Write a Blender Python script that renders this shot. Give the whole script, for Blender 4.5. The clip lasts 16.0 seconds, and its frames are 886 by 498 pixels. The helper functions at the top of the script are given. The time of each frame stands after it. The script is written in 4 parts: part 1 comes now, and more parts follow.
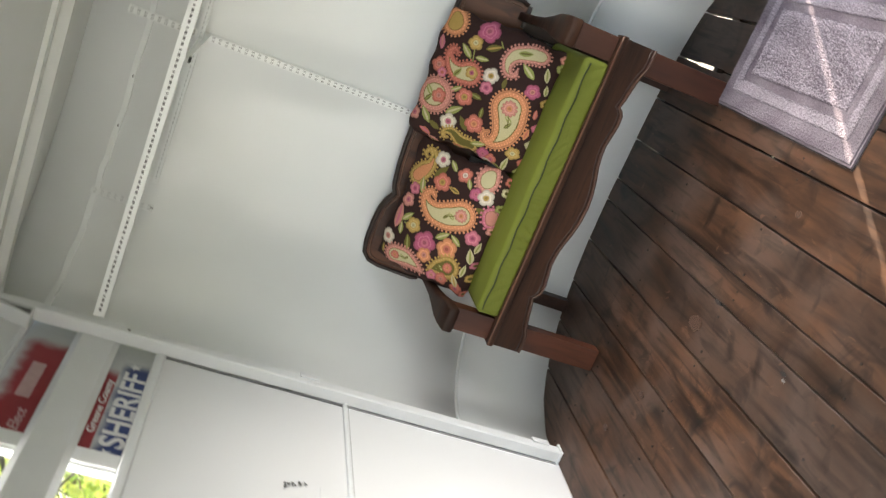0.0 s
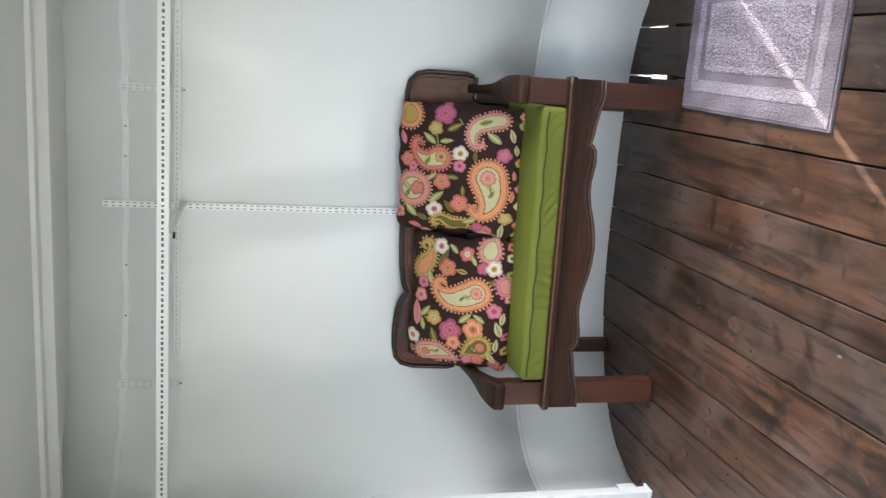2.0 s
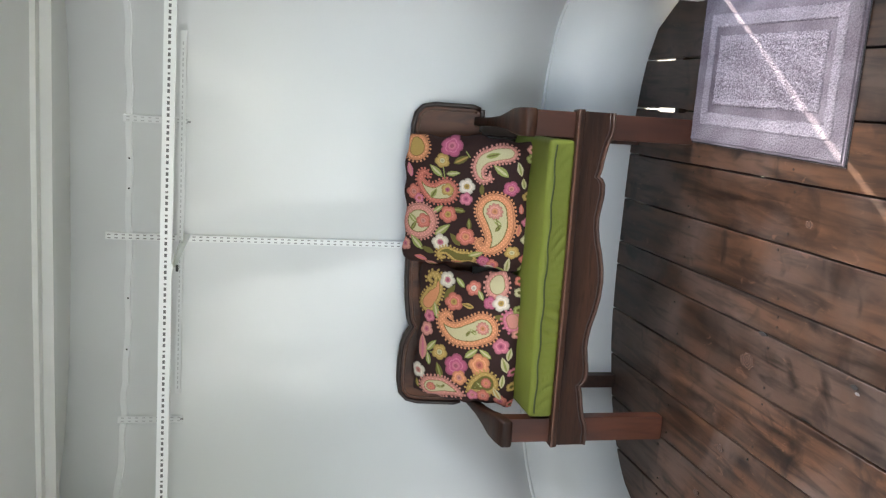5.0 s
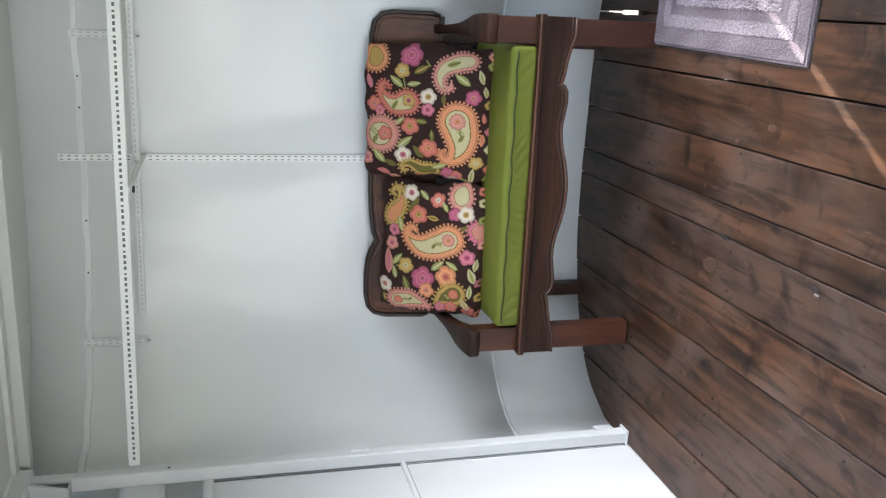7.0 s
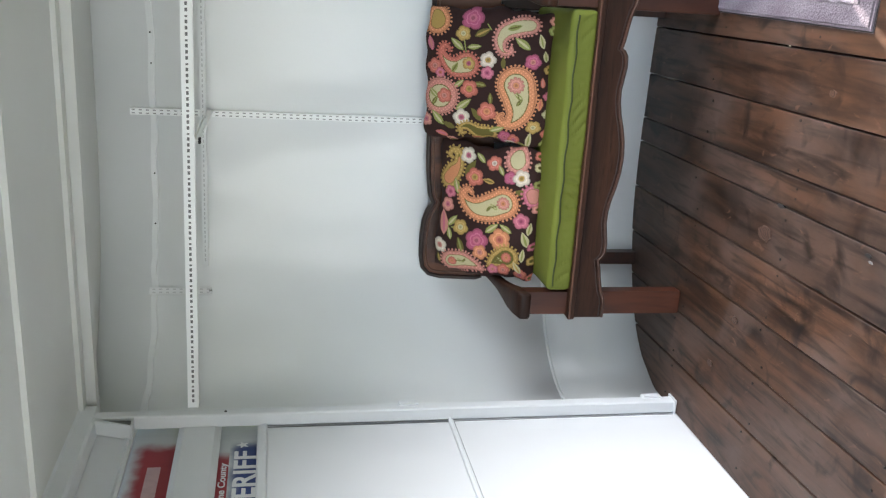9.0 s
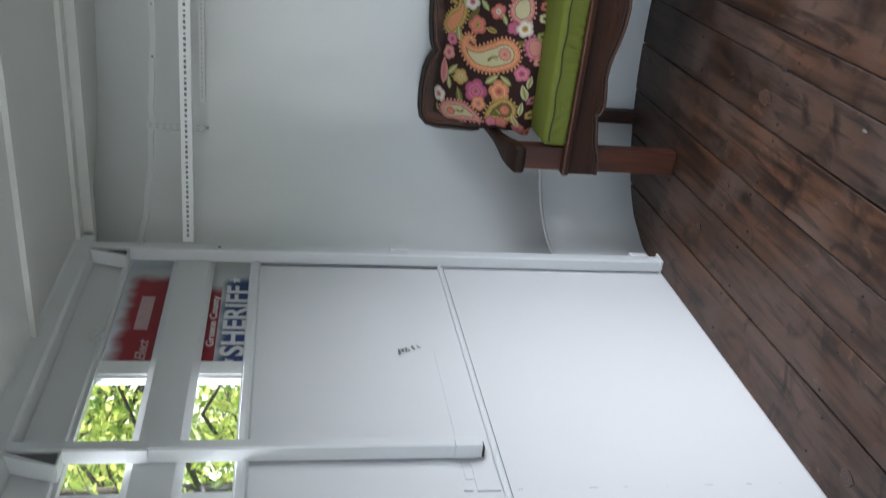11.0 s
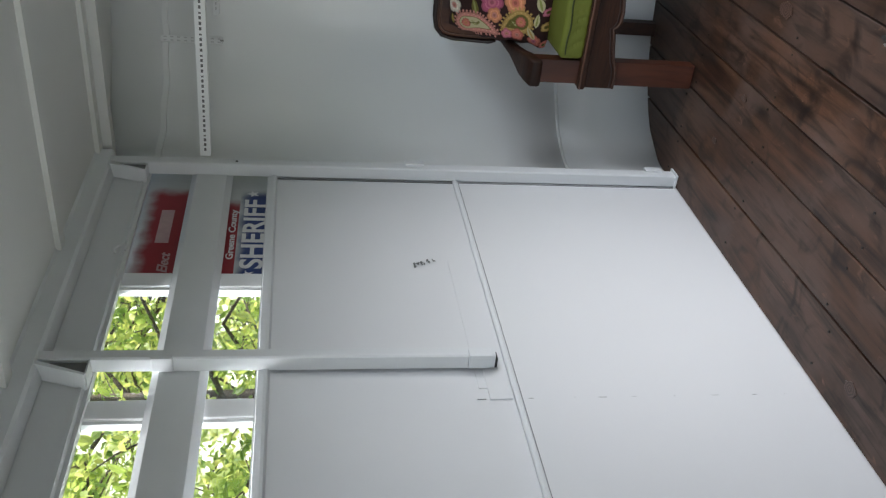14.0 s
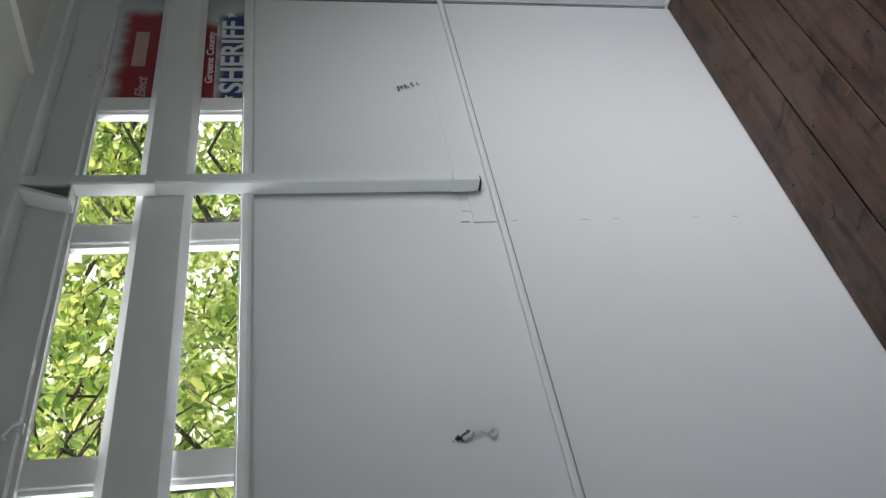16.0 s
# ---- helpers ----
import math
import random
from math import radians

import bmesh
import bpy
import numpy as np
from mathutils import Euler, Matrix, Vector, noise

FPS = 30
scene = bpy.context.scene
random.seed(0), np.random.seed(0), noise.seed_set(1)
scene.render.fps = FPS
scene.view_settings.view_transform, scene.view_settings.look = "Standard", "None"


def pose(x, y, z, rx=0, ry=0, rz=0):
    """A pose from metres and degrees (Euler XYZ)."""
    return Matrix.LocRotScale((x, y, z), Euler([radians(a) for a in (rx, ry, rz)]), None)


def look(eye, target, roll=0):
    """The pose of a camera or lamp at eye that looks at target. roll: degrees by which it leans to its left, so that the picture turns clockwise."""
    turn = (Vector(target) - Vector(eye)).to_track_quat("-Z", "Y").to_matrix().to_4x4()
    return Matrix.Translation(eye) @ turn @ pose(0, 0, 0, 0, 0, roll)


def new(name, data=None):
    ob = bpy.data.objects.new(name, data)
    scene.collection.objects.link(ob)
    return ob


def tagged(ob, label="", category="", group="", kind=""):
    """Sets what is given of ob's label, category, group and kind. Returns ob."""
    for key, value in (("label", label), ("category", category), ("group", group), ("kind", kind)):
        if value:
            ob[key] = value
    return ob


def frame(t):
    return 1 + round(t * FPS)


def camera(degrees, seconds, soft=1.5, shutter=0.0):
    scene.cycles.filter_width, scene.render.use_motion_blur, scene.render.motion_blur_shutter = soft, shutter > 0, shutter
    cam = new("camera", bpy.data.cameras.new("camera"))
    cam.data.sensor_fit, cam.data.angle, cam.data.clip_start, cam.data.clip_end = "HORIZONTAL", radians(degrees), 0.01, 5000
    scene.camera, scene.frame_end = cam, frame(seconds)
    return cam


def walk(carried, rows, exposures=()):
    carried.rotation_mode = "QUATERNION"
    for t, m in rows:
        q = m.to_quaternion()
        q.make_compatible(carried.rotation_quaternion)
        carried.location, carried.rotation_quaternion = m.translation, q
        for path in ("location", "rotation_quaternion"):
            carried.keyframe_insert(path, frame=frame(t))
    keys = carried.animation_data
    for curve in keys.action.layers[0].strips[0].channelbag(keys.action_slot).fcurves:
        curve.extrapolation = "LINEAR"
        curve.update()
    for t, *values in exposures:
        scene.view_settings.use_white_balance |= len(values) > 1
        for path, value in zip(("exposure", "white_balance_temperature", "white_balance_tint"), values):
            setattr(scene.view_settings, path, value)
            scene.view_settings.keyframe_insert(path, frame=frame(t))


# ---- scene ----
cam = camera(53.5, 16.0, soft=1.25, shutter=0.22)

PATH = [
    (0, (1.57, -2.81, 1.542), (0.98, -0.971, 1.023), -71.6),
    (0.5, (1.632, -2.802, 1.555), (1.103, -0.923, 1.12), -88.1),
    (1, (1.624, -2.795, 1.542), (1.126, -0.899, 1.144), -90.4),
    (1.5, (1.632, -2.812, 1.555), (1.195, -0.886, 1.24), -89.4),
    (2, (1.63, -2.8, 1.54), (1.179, -0.906, 1.083), -88.9),
    (2.5, (1.634, -2.788, 1.532), (1.178, -0.911, 1.013), -89.2),
    (3, (1.651, -2.776, 1.541), (1.272, -0.884, 1.016), -87.7),
    (3.2, (1.652, -2.767, 1.546), (1.311, -0.86, 1.047), -87.1),
    (5.3, (1.614, -2.753, 1.545), (1.227, -0.842, 1.098), -88.3),
    (5.5, (1.611, -2.75, 1.548), (1.208, -0.844, 1.095), -88.3),
    (6, (1.623, -2.75, 1.545), (1.158, -0.854, 1.112), -89.3),
    (6.5, (1.623, -2.744, 1.535), (1.097, -0.872, 1.068), -90.6),
    (7, (1.627, -2.735, 1.524), (1.055, -0.891, 1.004), -91.4),
    (7.5, (1.626, -2.74, 1.526), (1.046, -0.9, 0.997), -91.2),
    (8, (1.623, -2.748, 1.534), (1.035, -0.902, 1.04), -90.2),
    (8.2, (1.615, -2.769, 1.534), (1.013, -0.912, 1.099), -89.6),
    (10.5, (1.527, -2.826, 1.447), (0.877, -0.966, 1.106), -89.7),
    (11, (1.556, -2.838, 1.463), (0.637, -1.101, 1.091), -88.4),
    (11.5, (1.56, -2.841, 1.452), (0.508, -1.183, 1.074), -88.6),
    (12, (1.576, -2.849, 1.47), (0.52, -1.193, 1.093), -88.5),
    (12.5, (1.584, -2.863, 1.468), (0.523, -1.208, 1.101), -88.5),
    (13, (1.577, -2.866, 1.462), (0.516, -1.211, 1.095), -88.5),
    (13.5, (1.577, -2.86, 1.462), (0.513, -1.206, 1.095), -88.5),
    (14, (1.58, -2.86, 1.465), (0.485, -1.221, 1.125), -89.3),
    (14.5, (1.583, -2.863, 1.457), (0.436, -1.253, 1.151), -90.5),
    (15, (1.578, -2.867, 1.45), (0.292, -1.37, 1.125), -91.3),
    (15.5, (1.577, -2.861, 1.441), (0.226, -1.428, 1.09), -91.5),
    (16, (1.563, -2.87, 1.448), (0.174, -1.477, 1.088), -91.5),
]
walk(cam, [(t, look(eye, target, roll)) for t, eye, target, roll in PATH],
     [(0.0, 1.65, 7350, 10), (0.5, 1.75, 7250, 10), (1.0, 1.85, 7050, 10), (1.5, 1.9, 6850, 10), (2.0, 1.85, 6650, 10), (5.5, 1.85, 6650, 10), (6.5, 1.8, 6500, 10), (7.5, 1.7, 6500, 10),
      (8.0, 1.75, 6500, 10), (10.5, 1.45, 6450, 10), (11.0, 1.05, 6250, 10), (11.5, 0.75, 6050, 10), (12.0, 0.75, 6100, 10), (13.0, 0.8, 6350, 10), (14.8, 0.8, 6500, 10), (16.0, 0.5, 6600, 10)])

# ---- light ----
SUN = Vector((0.547, 0.837, 0.80)).normalized()
world = bpy.data.worlds.new("sky")
scene.world = world
world.use_nodes = True
wn = world.node_tree
sky = wn.nodes.new("ShaderNodeTexSky")
sky.sky_type = "NISHITA"
sky.sun_disc = False
sky.sun_elevation = math.asin(SUN.z)
sky.sun_rotation = math.atan2(SUN.x, SUN.y)
wn.links.new(sky.outputs[0], wn.nodes["Background"].inputs[0])
wn.nodes["Background"].inputs[1].default_value = 0.15

sun = new("sun", bpy.data.lights.new("sun", "SUN"))
sun.data.energy, sun.data.angle, sun.data.color = 5.0, radians(0.5), (1.0, 0.93, 0.82)
sun.rotation_euler = SUN.to_track_quat("Z", "Y").to_euler()


def opening_light(name, place, target, width, height, power, color, spread=180):
    """An area lamp at or just outside an opening of the shell, standing in for daylight."""
    ob = new(name, bpy.data.lights.new(name, "AREA"))
    ob.data.shape, ob.data.size, ob.data.size_y = "RECTANGLE", width, height
    ob.data.energy, ob.data.color, ob.data.spread = power, color, radians(spread)
    ob.matrix_world = look(place, target)
    return ob


# area lamps stand in for sky light, the doorway's slanting down
opening_light("doorway_daylight", (2.11, -0.28, 0.95), (0.0, -1.0, -0.25), 0.70, 1.2, 6.0, (0.975, 0.985, 1.0), 84)
# added fill for the nose wall, at an assumed rear opening
opening_light("rear_fill", (0.8, -4.05, 1.25), (1.6, 0.5, 1.3), 1.5, 1.5, 4.0, (0.985, 0.985, 1.0), 80)
# added fill for the lower left wall, at an assumed opening out of view
opening_light("window_daylight", (1.975, -1.15, 1.755), (0.0, -1.15, 0.1), 0.84, 0.36, 1.9, (0.975, 0.985, 1.0), 84)
# added outdoor lamp over the window slots, to brighten the posts and slats
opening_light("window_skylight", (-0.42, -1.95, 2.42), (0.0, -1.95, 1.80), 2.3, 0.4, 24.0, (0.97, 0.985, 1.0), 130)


# ---- materials ----
def material(name, color, rough=0.5, metal=0.0, vary=0.12, scale=6.0, fine=60.0, bump=0.1, spec=0.5, coat=0.0):
    """A painted or plain surface with stains at two scales and a fine relief."""
    m = bpy.data.materials.new(name)
    m.use_nodes = True
    t = m.node_tree
    b = t.nodes["Principled BSDF"]
    co = t.nodes.new("ShaderNodeTexCoord")
    big = t.nodes.new("ShaderNodeTexNoise")
    big.inputs["Scale"].default_value, big.inputs["Detail"].default_value = scale, 5
    small = t.nodes.new("ShaderNodeTexNoise")
    small.inputs["Scale"].default_value, small.inputs["Detail"].default_value = fine, 3
    t.links.new(co.outputs["Object"], big.inputs["Vector"])
    t.links.new(co.outputs["Object"], small.inputs["Vector"])
    add = t.nodes.new("ShaderNodeMath")
    add.operation = "MULTIPLY_ADD"
    t.links.new(small.outputs[0], add.inputs[0])
    add.inputs[1].default_value = 0.4
    t.links.new(big.outputs[0], add.inputs[2])
    mix = t.nodes.new("ShaderNodeMix")
    mix.data_type = "RGBA"
    t.links.new(add.outputs[0], mix.inputs[0])
    mix.inputs[6].default_value = (*[min(1, c * (1 + vary)) for c in color], 1)
    mix.inputs[7].default_value = (*[c * (1 - vary) for c in color], 1)
    t.links.new(mix.outputs[2], b.inputs["Base Color"])
    rr = t.nodes.new("ShaderNodeMapRange")
    rr.inputs[3].default_value, rr.inputs[4].default_value = max(0.02, rough - 0.08), min(1, rough + 0.1)
    t.links.new(big.outputs[0], rr.inputs[0])
    t.links.new(rr.outputs[0], b.inputs["Roughness"])
    bp = t.nodes.new("ShaderNodeBump")
    bp.inputs["Strength"].default_value, bp.inputs["Distance"].default_value = bump, 0.004
    t.links.new(add.outputs[0], bp.inputs["Height"])
    t.links.new(bp.outputs[0], b.inputs["Normal"])
    b.inputs["Metallic"].default_value = metal
    b.inputs["Specular IOR Level"].default_value = spec
    b.inputs["Coat Weight"].default_value = coat
    return m


def sheet_paint(name, color, rough, wave):
    """White paint rolled on sheet metal: shallow buckles, orange peel, scuffs."""
    m = material(name, color, rough, vary=0.025, scale=1.7, fine=220.0, bump=0.06)
    t = m.node_tree
    b = t.nodes["Principled BSDF"]
    co = t.nodes.new("ShaderNodeTexCoord")
    mp = t.nodes.new("ShaderNodeMapping")
    mp.inputs["Scale"].default_value = (1.6, 1.6, 0.9)
    mp.inputs["Rotation"].default_value = (0.5, 0.35, 0.0)
    wv = t.nodes.new("ShaderNodeTexNoise")
    wv.inputs["Scale"].default_value, wv.inputs["Detail"].default_value = 1.5, 1.0
    b2 = t.nodes.new("ShaderNodeBump")
    b2.inputs["Strength"].default_value, b2.inputs["Distance"].default_value = 1.0, wave
    old = b.inputs["Normal"].links[0].from_socket
    t.links.new(co.outputs["Object"], mp.inputs[0])
    t.links.new(mp.outputs[0], wv.inputs["Vector"])
    t.links.new(wv.outputs[0], b2.inputs["Height"])
    t.links.new(old, b2.inputs["Normal"])
    t.links.new(b2.outputs[0], b.inputs["Normal"])
    return m


def wood(name, dark, light, wear, rough, stretch=(9.0, 0.9, 9.0), grain=26.0, knots=0.0, coat=0.0, worn=(0.40, 0.86), wander=0.4, spec=0.5):
    """Stained wood: long grain, darker and lighter streaks, worn patches, knots; each object differs."""
    m = bpy.data.materials.new(name)
    m.use_nodes = True
    t = m.node_tree
    b = t.nodes["Principled BSDF"]
    co = t.nodes.new("ShaderNodeTexCoord")
    info = t.nodes.new("ShaderNodeObjectInfo")
    sc = t.nodes.new("ShaderNodeMath")
    sc.operation = "MULTIPLY"
    sc.inputs[1].default_value = 37.0
    t.links.new(info.outputs["Random"], sc.inputs[0])
    off = t.nodes.new("ShaderNodeVectorMath")
    off.operation = "ADD"
    t.links.new(co.outputs["Object"], off.inputs[0])
    t.links.new(sc.outputs[0], off.inputs[1])
    mp = t.nodes.new("ShaderNodeMapping")
    mp.inputs["Scale"].default_value = stretch
    t.links.new(off.outputs[0], mp.inputs[0])

    def nz(scale, detail, vec, dist=0.0):
        n = t.nodes.new("ShaderNodeTexNoise")
        n.inputs["Scale"].default_value, n.inputs["Detail"].default_value = scale, detail
        n.inputs["Distortion"].default_value = dist
        t.links.new(vec, n.inputs["Vector"])
        return n.outputs[0]

    def ramp(src, a, bb):
        r = t.nodes.new("ShaderNodeMapRange")
        r.inputs[1].default_value, r.inputs[2].default_value = a, bb
        t.links.new(src, r.inputs[0])
        return r.outputs[0]

    def mixed(f, a, c):
        x = t.nodes.new("ShaderNodeMix")
        x.data_type = "RGBA"
        t.links.new(f, x.inputs[0])
        for sock, v in ((x.inputs[6], a), (x.inputs[7], c)):
            if isinstance(v, tuple):
                sock.default_value = (*v, 1)
            else:
                t.links.new(v, sock)
        return x.outputs[2]

    streak = nz(1.3, 6, mp.outputs[0], wander)
    lines = nz(grain / 6, 5, mp.outputs[0], 0.5)
    patch = nz(3.2, 4, off.outputs[0], 0.6)
    col = mixed(ramp(streak, 0.3, 0.7), dark, light)
    col = mixed(ramp(patch, *worn), col, wear)
    half = tuple(c * 0.8 for c in dark)
    col = mixed(ramp(lines, 0.5, 0.78), col, half)
    height = lines
    if knots:
        vo = t.nodes.new("ShaderNodeTexVoronoi")
        vo.inputs["Scale"].default_value = knots
        mk = t.nodes.new("ShaderNodeMapping")
        mk.inputs["Scale"].default_value = (1.5, 0.8, 1.0)
        t.links.new(off.outputs[0], mk.inputs[0])
        t.links.new(mk.outputs[0], vo.inputs["Vector"])
        col = mixed(ramp(vo.outputs["Distance"], 0.075, 0.035), col, tuple(c * 0.3 for c in dark))
        ms = t.nodes.new("ShaderNodeMapping")
        ms.inputs["Scale"].default_value = (1.0, 0.35, 1.0)
        t.links.new(off.outputs[0], ms.inputs[0])
        col = mixed(ramp(nz(34.0, 4, ms.outputs[0], 1.2), 0.65, 0.82), col, tuple(min(1, 1.35 * c + 0.018) for c in light))
        col = mixed(ramp(nz(9.0, 5, off.outputs[0], 0.8), 0.56, 0.75), col, tuple(0.7 * c for c in dark))
    tint = t.nodes.new("ShaderNodeHueSaturation")
    t.links.new(ramp(info.outputs["Random"], -0.4, 1.4), tint.inputs["Value"])
    tint.inputs["Value"].default_value = 1.0
    vr = t.nodes.new("ShaderNodeMapRange")
    vr.inputs[3].default_value, vr.inputs[4].default_value = 0.8, 1.2
    t.links.new(info.outputs["Random"], vr.inputs[0])
    t.links.new(vr.outputs[0], tint.inputs["Value"])
    t.links.new(col, tint.inputs["Color"])
    t.links.new(tint.outputs[0], b.inputs["Base Color"])
    rr = t.nodes.new("ShaderNodeMapRange")
    rr.inputs[3].default_value, rr.inputs[4].default_value = rough - 0.1, rough + 0.15
    t.links.new(patch, rr.inputs[0])
    t.links.new(rr.outputs[0], b.inputs["Roughness"])
    bp = t.nodes.new("ShaderNodeBump")
    bp.inputs["Strength"].default_value, bp.inputs["Distance"].default_value = 0.25, 0.003
    t.links.new(height, bp.inputs["Height"])
    t.links.new(bp.outputs[0], b.inputs["Normal"])
    b.inputs["Coat Weight"].default_value = coat
    b.inputs["Coat Roughness"].default_value = 0.25
    b.inputs["Specular IOR Level"].default_value = spec
    return m


M_NOSE = sheet_paint("white_paint_nose", (0.72, 0.74, 0.745), 0.33, 0.09)
M_WALL = sheet_paint("white_paint_wall", (0.67, 0.68, 0.70), 0.42, 0.022)
M_STEEL = material("white_paint_steel", (0.67, 0.69, 0.71), 0.45, vary=0.04, scale=8, fine=140, bump=0.12)
M_CEIL = material("white_paint_ceiling", (0.62, 0.63, 0.61), 0.55, vary=0.03, scale=3, fine=120, bump=0.1)
M_TRACK = material("white_enamel_track", (0.82, 0.84, 0.84), 0.3, vary=0.03, scale=10, fine=200, bump=0.03)
M_DARK = material("dark_hole", (0.02, 0.02, 0.02), 0.8)
M_FLOOR = wood("stained_floor_wood", (0.0050, 0.0026, 0.0020), (0.092, 0.043, 0.0235), (0.084, 0.057, 0.047), 0.40, stretch=(9.0, 1.0, 9.0), knots=2.1, worn=(0.42, 0.72), wander=1.3, spec=0.30)
M_BENCH = wood("dark_bench_wood", (0.013, 0.0046, 0.0024), (0.050, 0.0195, 0.0100), (0.030, 0.011, 0.0056), 0.48, stretch=(1.6, 14, 14), grain=40, coat=0.03, worn=(0.6, 0.9), spec=0.22)
M_LEG = wood("red_brown_leg_wood", (0.038, 0.011, 0.006), (0.085, 0.026, 0.013), (0.06, 0.018, 0.010), 0.42, stretch=(8, 8, 1.2), coat=0.08, worn=(0.6, 0.9), spec=0.4)
M_GREEN = material("green_cushion_cloth", (0.128, 0.150, 0.020), 0.62, vary=0.10, scale=5, fine=500, bump=0.15, spec=0.3)
M_PIPE = material("dark_green_piping", (0.030, 0.042, 0.006), 0.7)
M_RUBBER = material("dark_rubber", (0.02, 0.02, 0.02), 0.7)
M_PAN = material("gap_blocker_dark", (0.03, 0.028, 0.026), 0.8)
M_ALU = material("white_window_frame", (0.80, 0.81, 0.82), 0.35, vary=0.04, scale=12, bump=0.05)
M_SCUFF = material("bare_metal_scuff", (0.17, 0.18, 0.18), 0.5, vary=0.5, scale=60)
M_CHIP = material("grey_chip", (0.3, 0.31, 0.31), 0.6)
# greys that stand in for shade; M_SLOT2 also colours a floor chip
M_SLOT = material("slot_shadow", (0.30, 0.305, 0.31), 0.8)
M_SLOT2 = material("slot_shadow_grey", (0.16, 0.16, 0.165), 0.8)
M_SLOT3 = material("slot_shadow_pale", (0.52, 0.53, 0.54), 0.8)


# ---- mesh helpers ----
def link_mesh(name, bm, mat, parent=None, label="", smooth=False):
    me = bpy.data.meshes.new(name)
    bm.normal_update()
    bm.to_mesh(me)
    bm.free()
    for m in mat if isinstance(mat, (list, tuple)) else [mat]:
        me.materials.append(m)
    if smooth:
        for p in me.polygons:
            p.use_smooth = True
    ob = new(name, me)
    if parent is not None:
        ob.parent = parent
    if label:
        ob["label"] = label
    return ob


def part(name, bm, mat, parent, label="", smooth=False):
    return link_mesh(name, bm, mat, parent, label, smooth)


def thing(name, label, category, place=None, group=""):
    ob = new(name)
    if place is not None:
        ob.matrix_world = place
    return tagged(ob, label, category, group)


def box(lo, hi, bevel=0.0, bm=None):
    """A box from corner to corner, its edges rounded off by bevel, added to bm."""
    own = bmesh.new()
    c = [(a + b) / 2 for a, b in zip(lo, hi)]
    s = [b - a for a, b in zip(lo, hi)]
    bmesh.ops.create_cube(own, size=1.0, matrix=Matrix.Translation(c) @ Matrix.Diagonal((*s, 1)))
    if bevel:
        bmesh.ops.bevel(own, geom=own.edges[:], offset=bevel, segments=2, profile=0.7, affect="EDGES")
    if bm is None:
        return own
    me = bpy.data.meshes.new("tmp")
    own.to_mesh(me)
    own.free()
    bm.from_mesh(me)
    bpy.data.meshes.remove(me)
    return bm


def prism(outline, axis, a, b, bm=None):
    """A flat outline (2D points) swept from a to b along an axis."""
    bm = bm or bmesh.new()

    def at(p, d):
        return {"x": (d, p[0], p[1]), "y": (p[0], d, p[1]), "z": (p[0], p[1], d)}[axis]

    lo = [bm.verts.new(at(p, a)) for p in outline]
    hi = [bm.verts.new(at(p, b)) for p in outline]
    n = len(outline)
    faces = [bm.faces.new(lo), bm.faces.new(hi)]
    for i in range(n):
        faces.append(bm.faces.new((lo[i], lo[(i + 1) % n], hi[(i + 1) % n], hi[i])))
    bmesh.ops.recalc_face_normals(bm, faces=faces)
    return bm


def tube(points, r, sides=8, bm=None):
    """A round rod along points."""
    bm = bm or bmesh.new()
    pts = [Vector(p) for p in points]
    rings = []
    for i, p in enumerate(pts):
        d = (pts[min(i + 1, len(pts) - 1)] - pts[max(i - 1, 0)]).normalized()
        u = d.orthogonal().normalized() if i == 0 else (rings_u - d * rings_u.dot(d)).normalized()
        rings_u = u
        v = d.cross(u)
        rr = r[i] if isinstance(r, (list, tuple)) else r
        rings.append([bm.verts.new(p + rr * (math.cos(k * math.tau / sides) * u + math.sin(k * math.tau / sides) * v)) for k in range(sides)])
    for a, b in zip(rings, rings[1:]):
        for k in range(sides):
            bm.faces.new((a[k], a[(k + 1) % sides], b[(k + 1) % sides], b[k]))
    bm.faces.new(rings[0][::-1])
    bm.faces.new(rings[-1])
    return bm


# ---- the shell: floor, nose, side walls, roof ----
WIDE = 2.0          # inside width
REAR = -4.0         # rear end
TOP = 2.142          # ceiling at the sides


def nose_y(x):
    """How far the rounded nose reaches ahead at x."""
    d = (x - 1.0)
    n = 2.35 if d < 0 else 3.3
    a = min(1.0, abs(d) / 1.0)
    return 0.02 + 0.58 * (1 - a ** n) ** (1 / n) if d < 0 else 0.10 + 0.50 * (1 - a ** n) ** (1 / n)


def nose_line(out=0.0, count=72):
    """Points of the nose in plan, from the left wall to the right wall, moved outwards."""
    pts = []
    for i in range(count + 1):
        x = 1.0 - math.cos(math.pi * i / count)
        pts.append(Vector((x, nose_y(min(max(x, 0), 2)))))
    res = []
    for i, p in enumerate(pts):
        d = (pts[min(i + 1, count)] - pts[max(i - 1, 0)]).normalized()
        res.append(p + out * Vector((-d.y, d.x)))
    return res


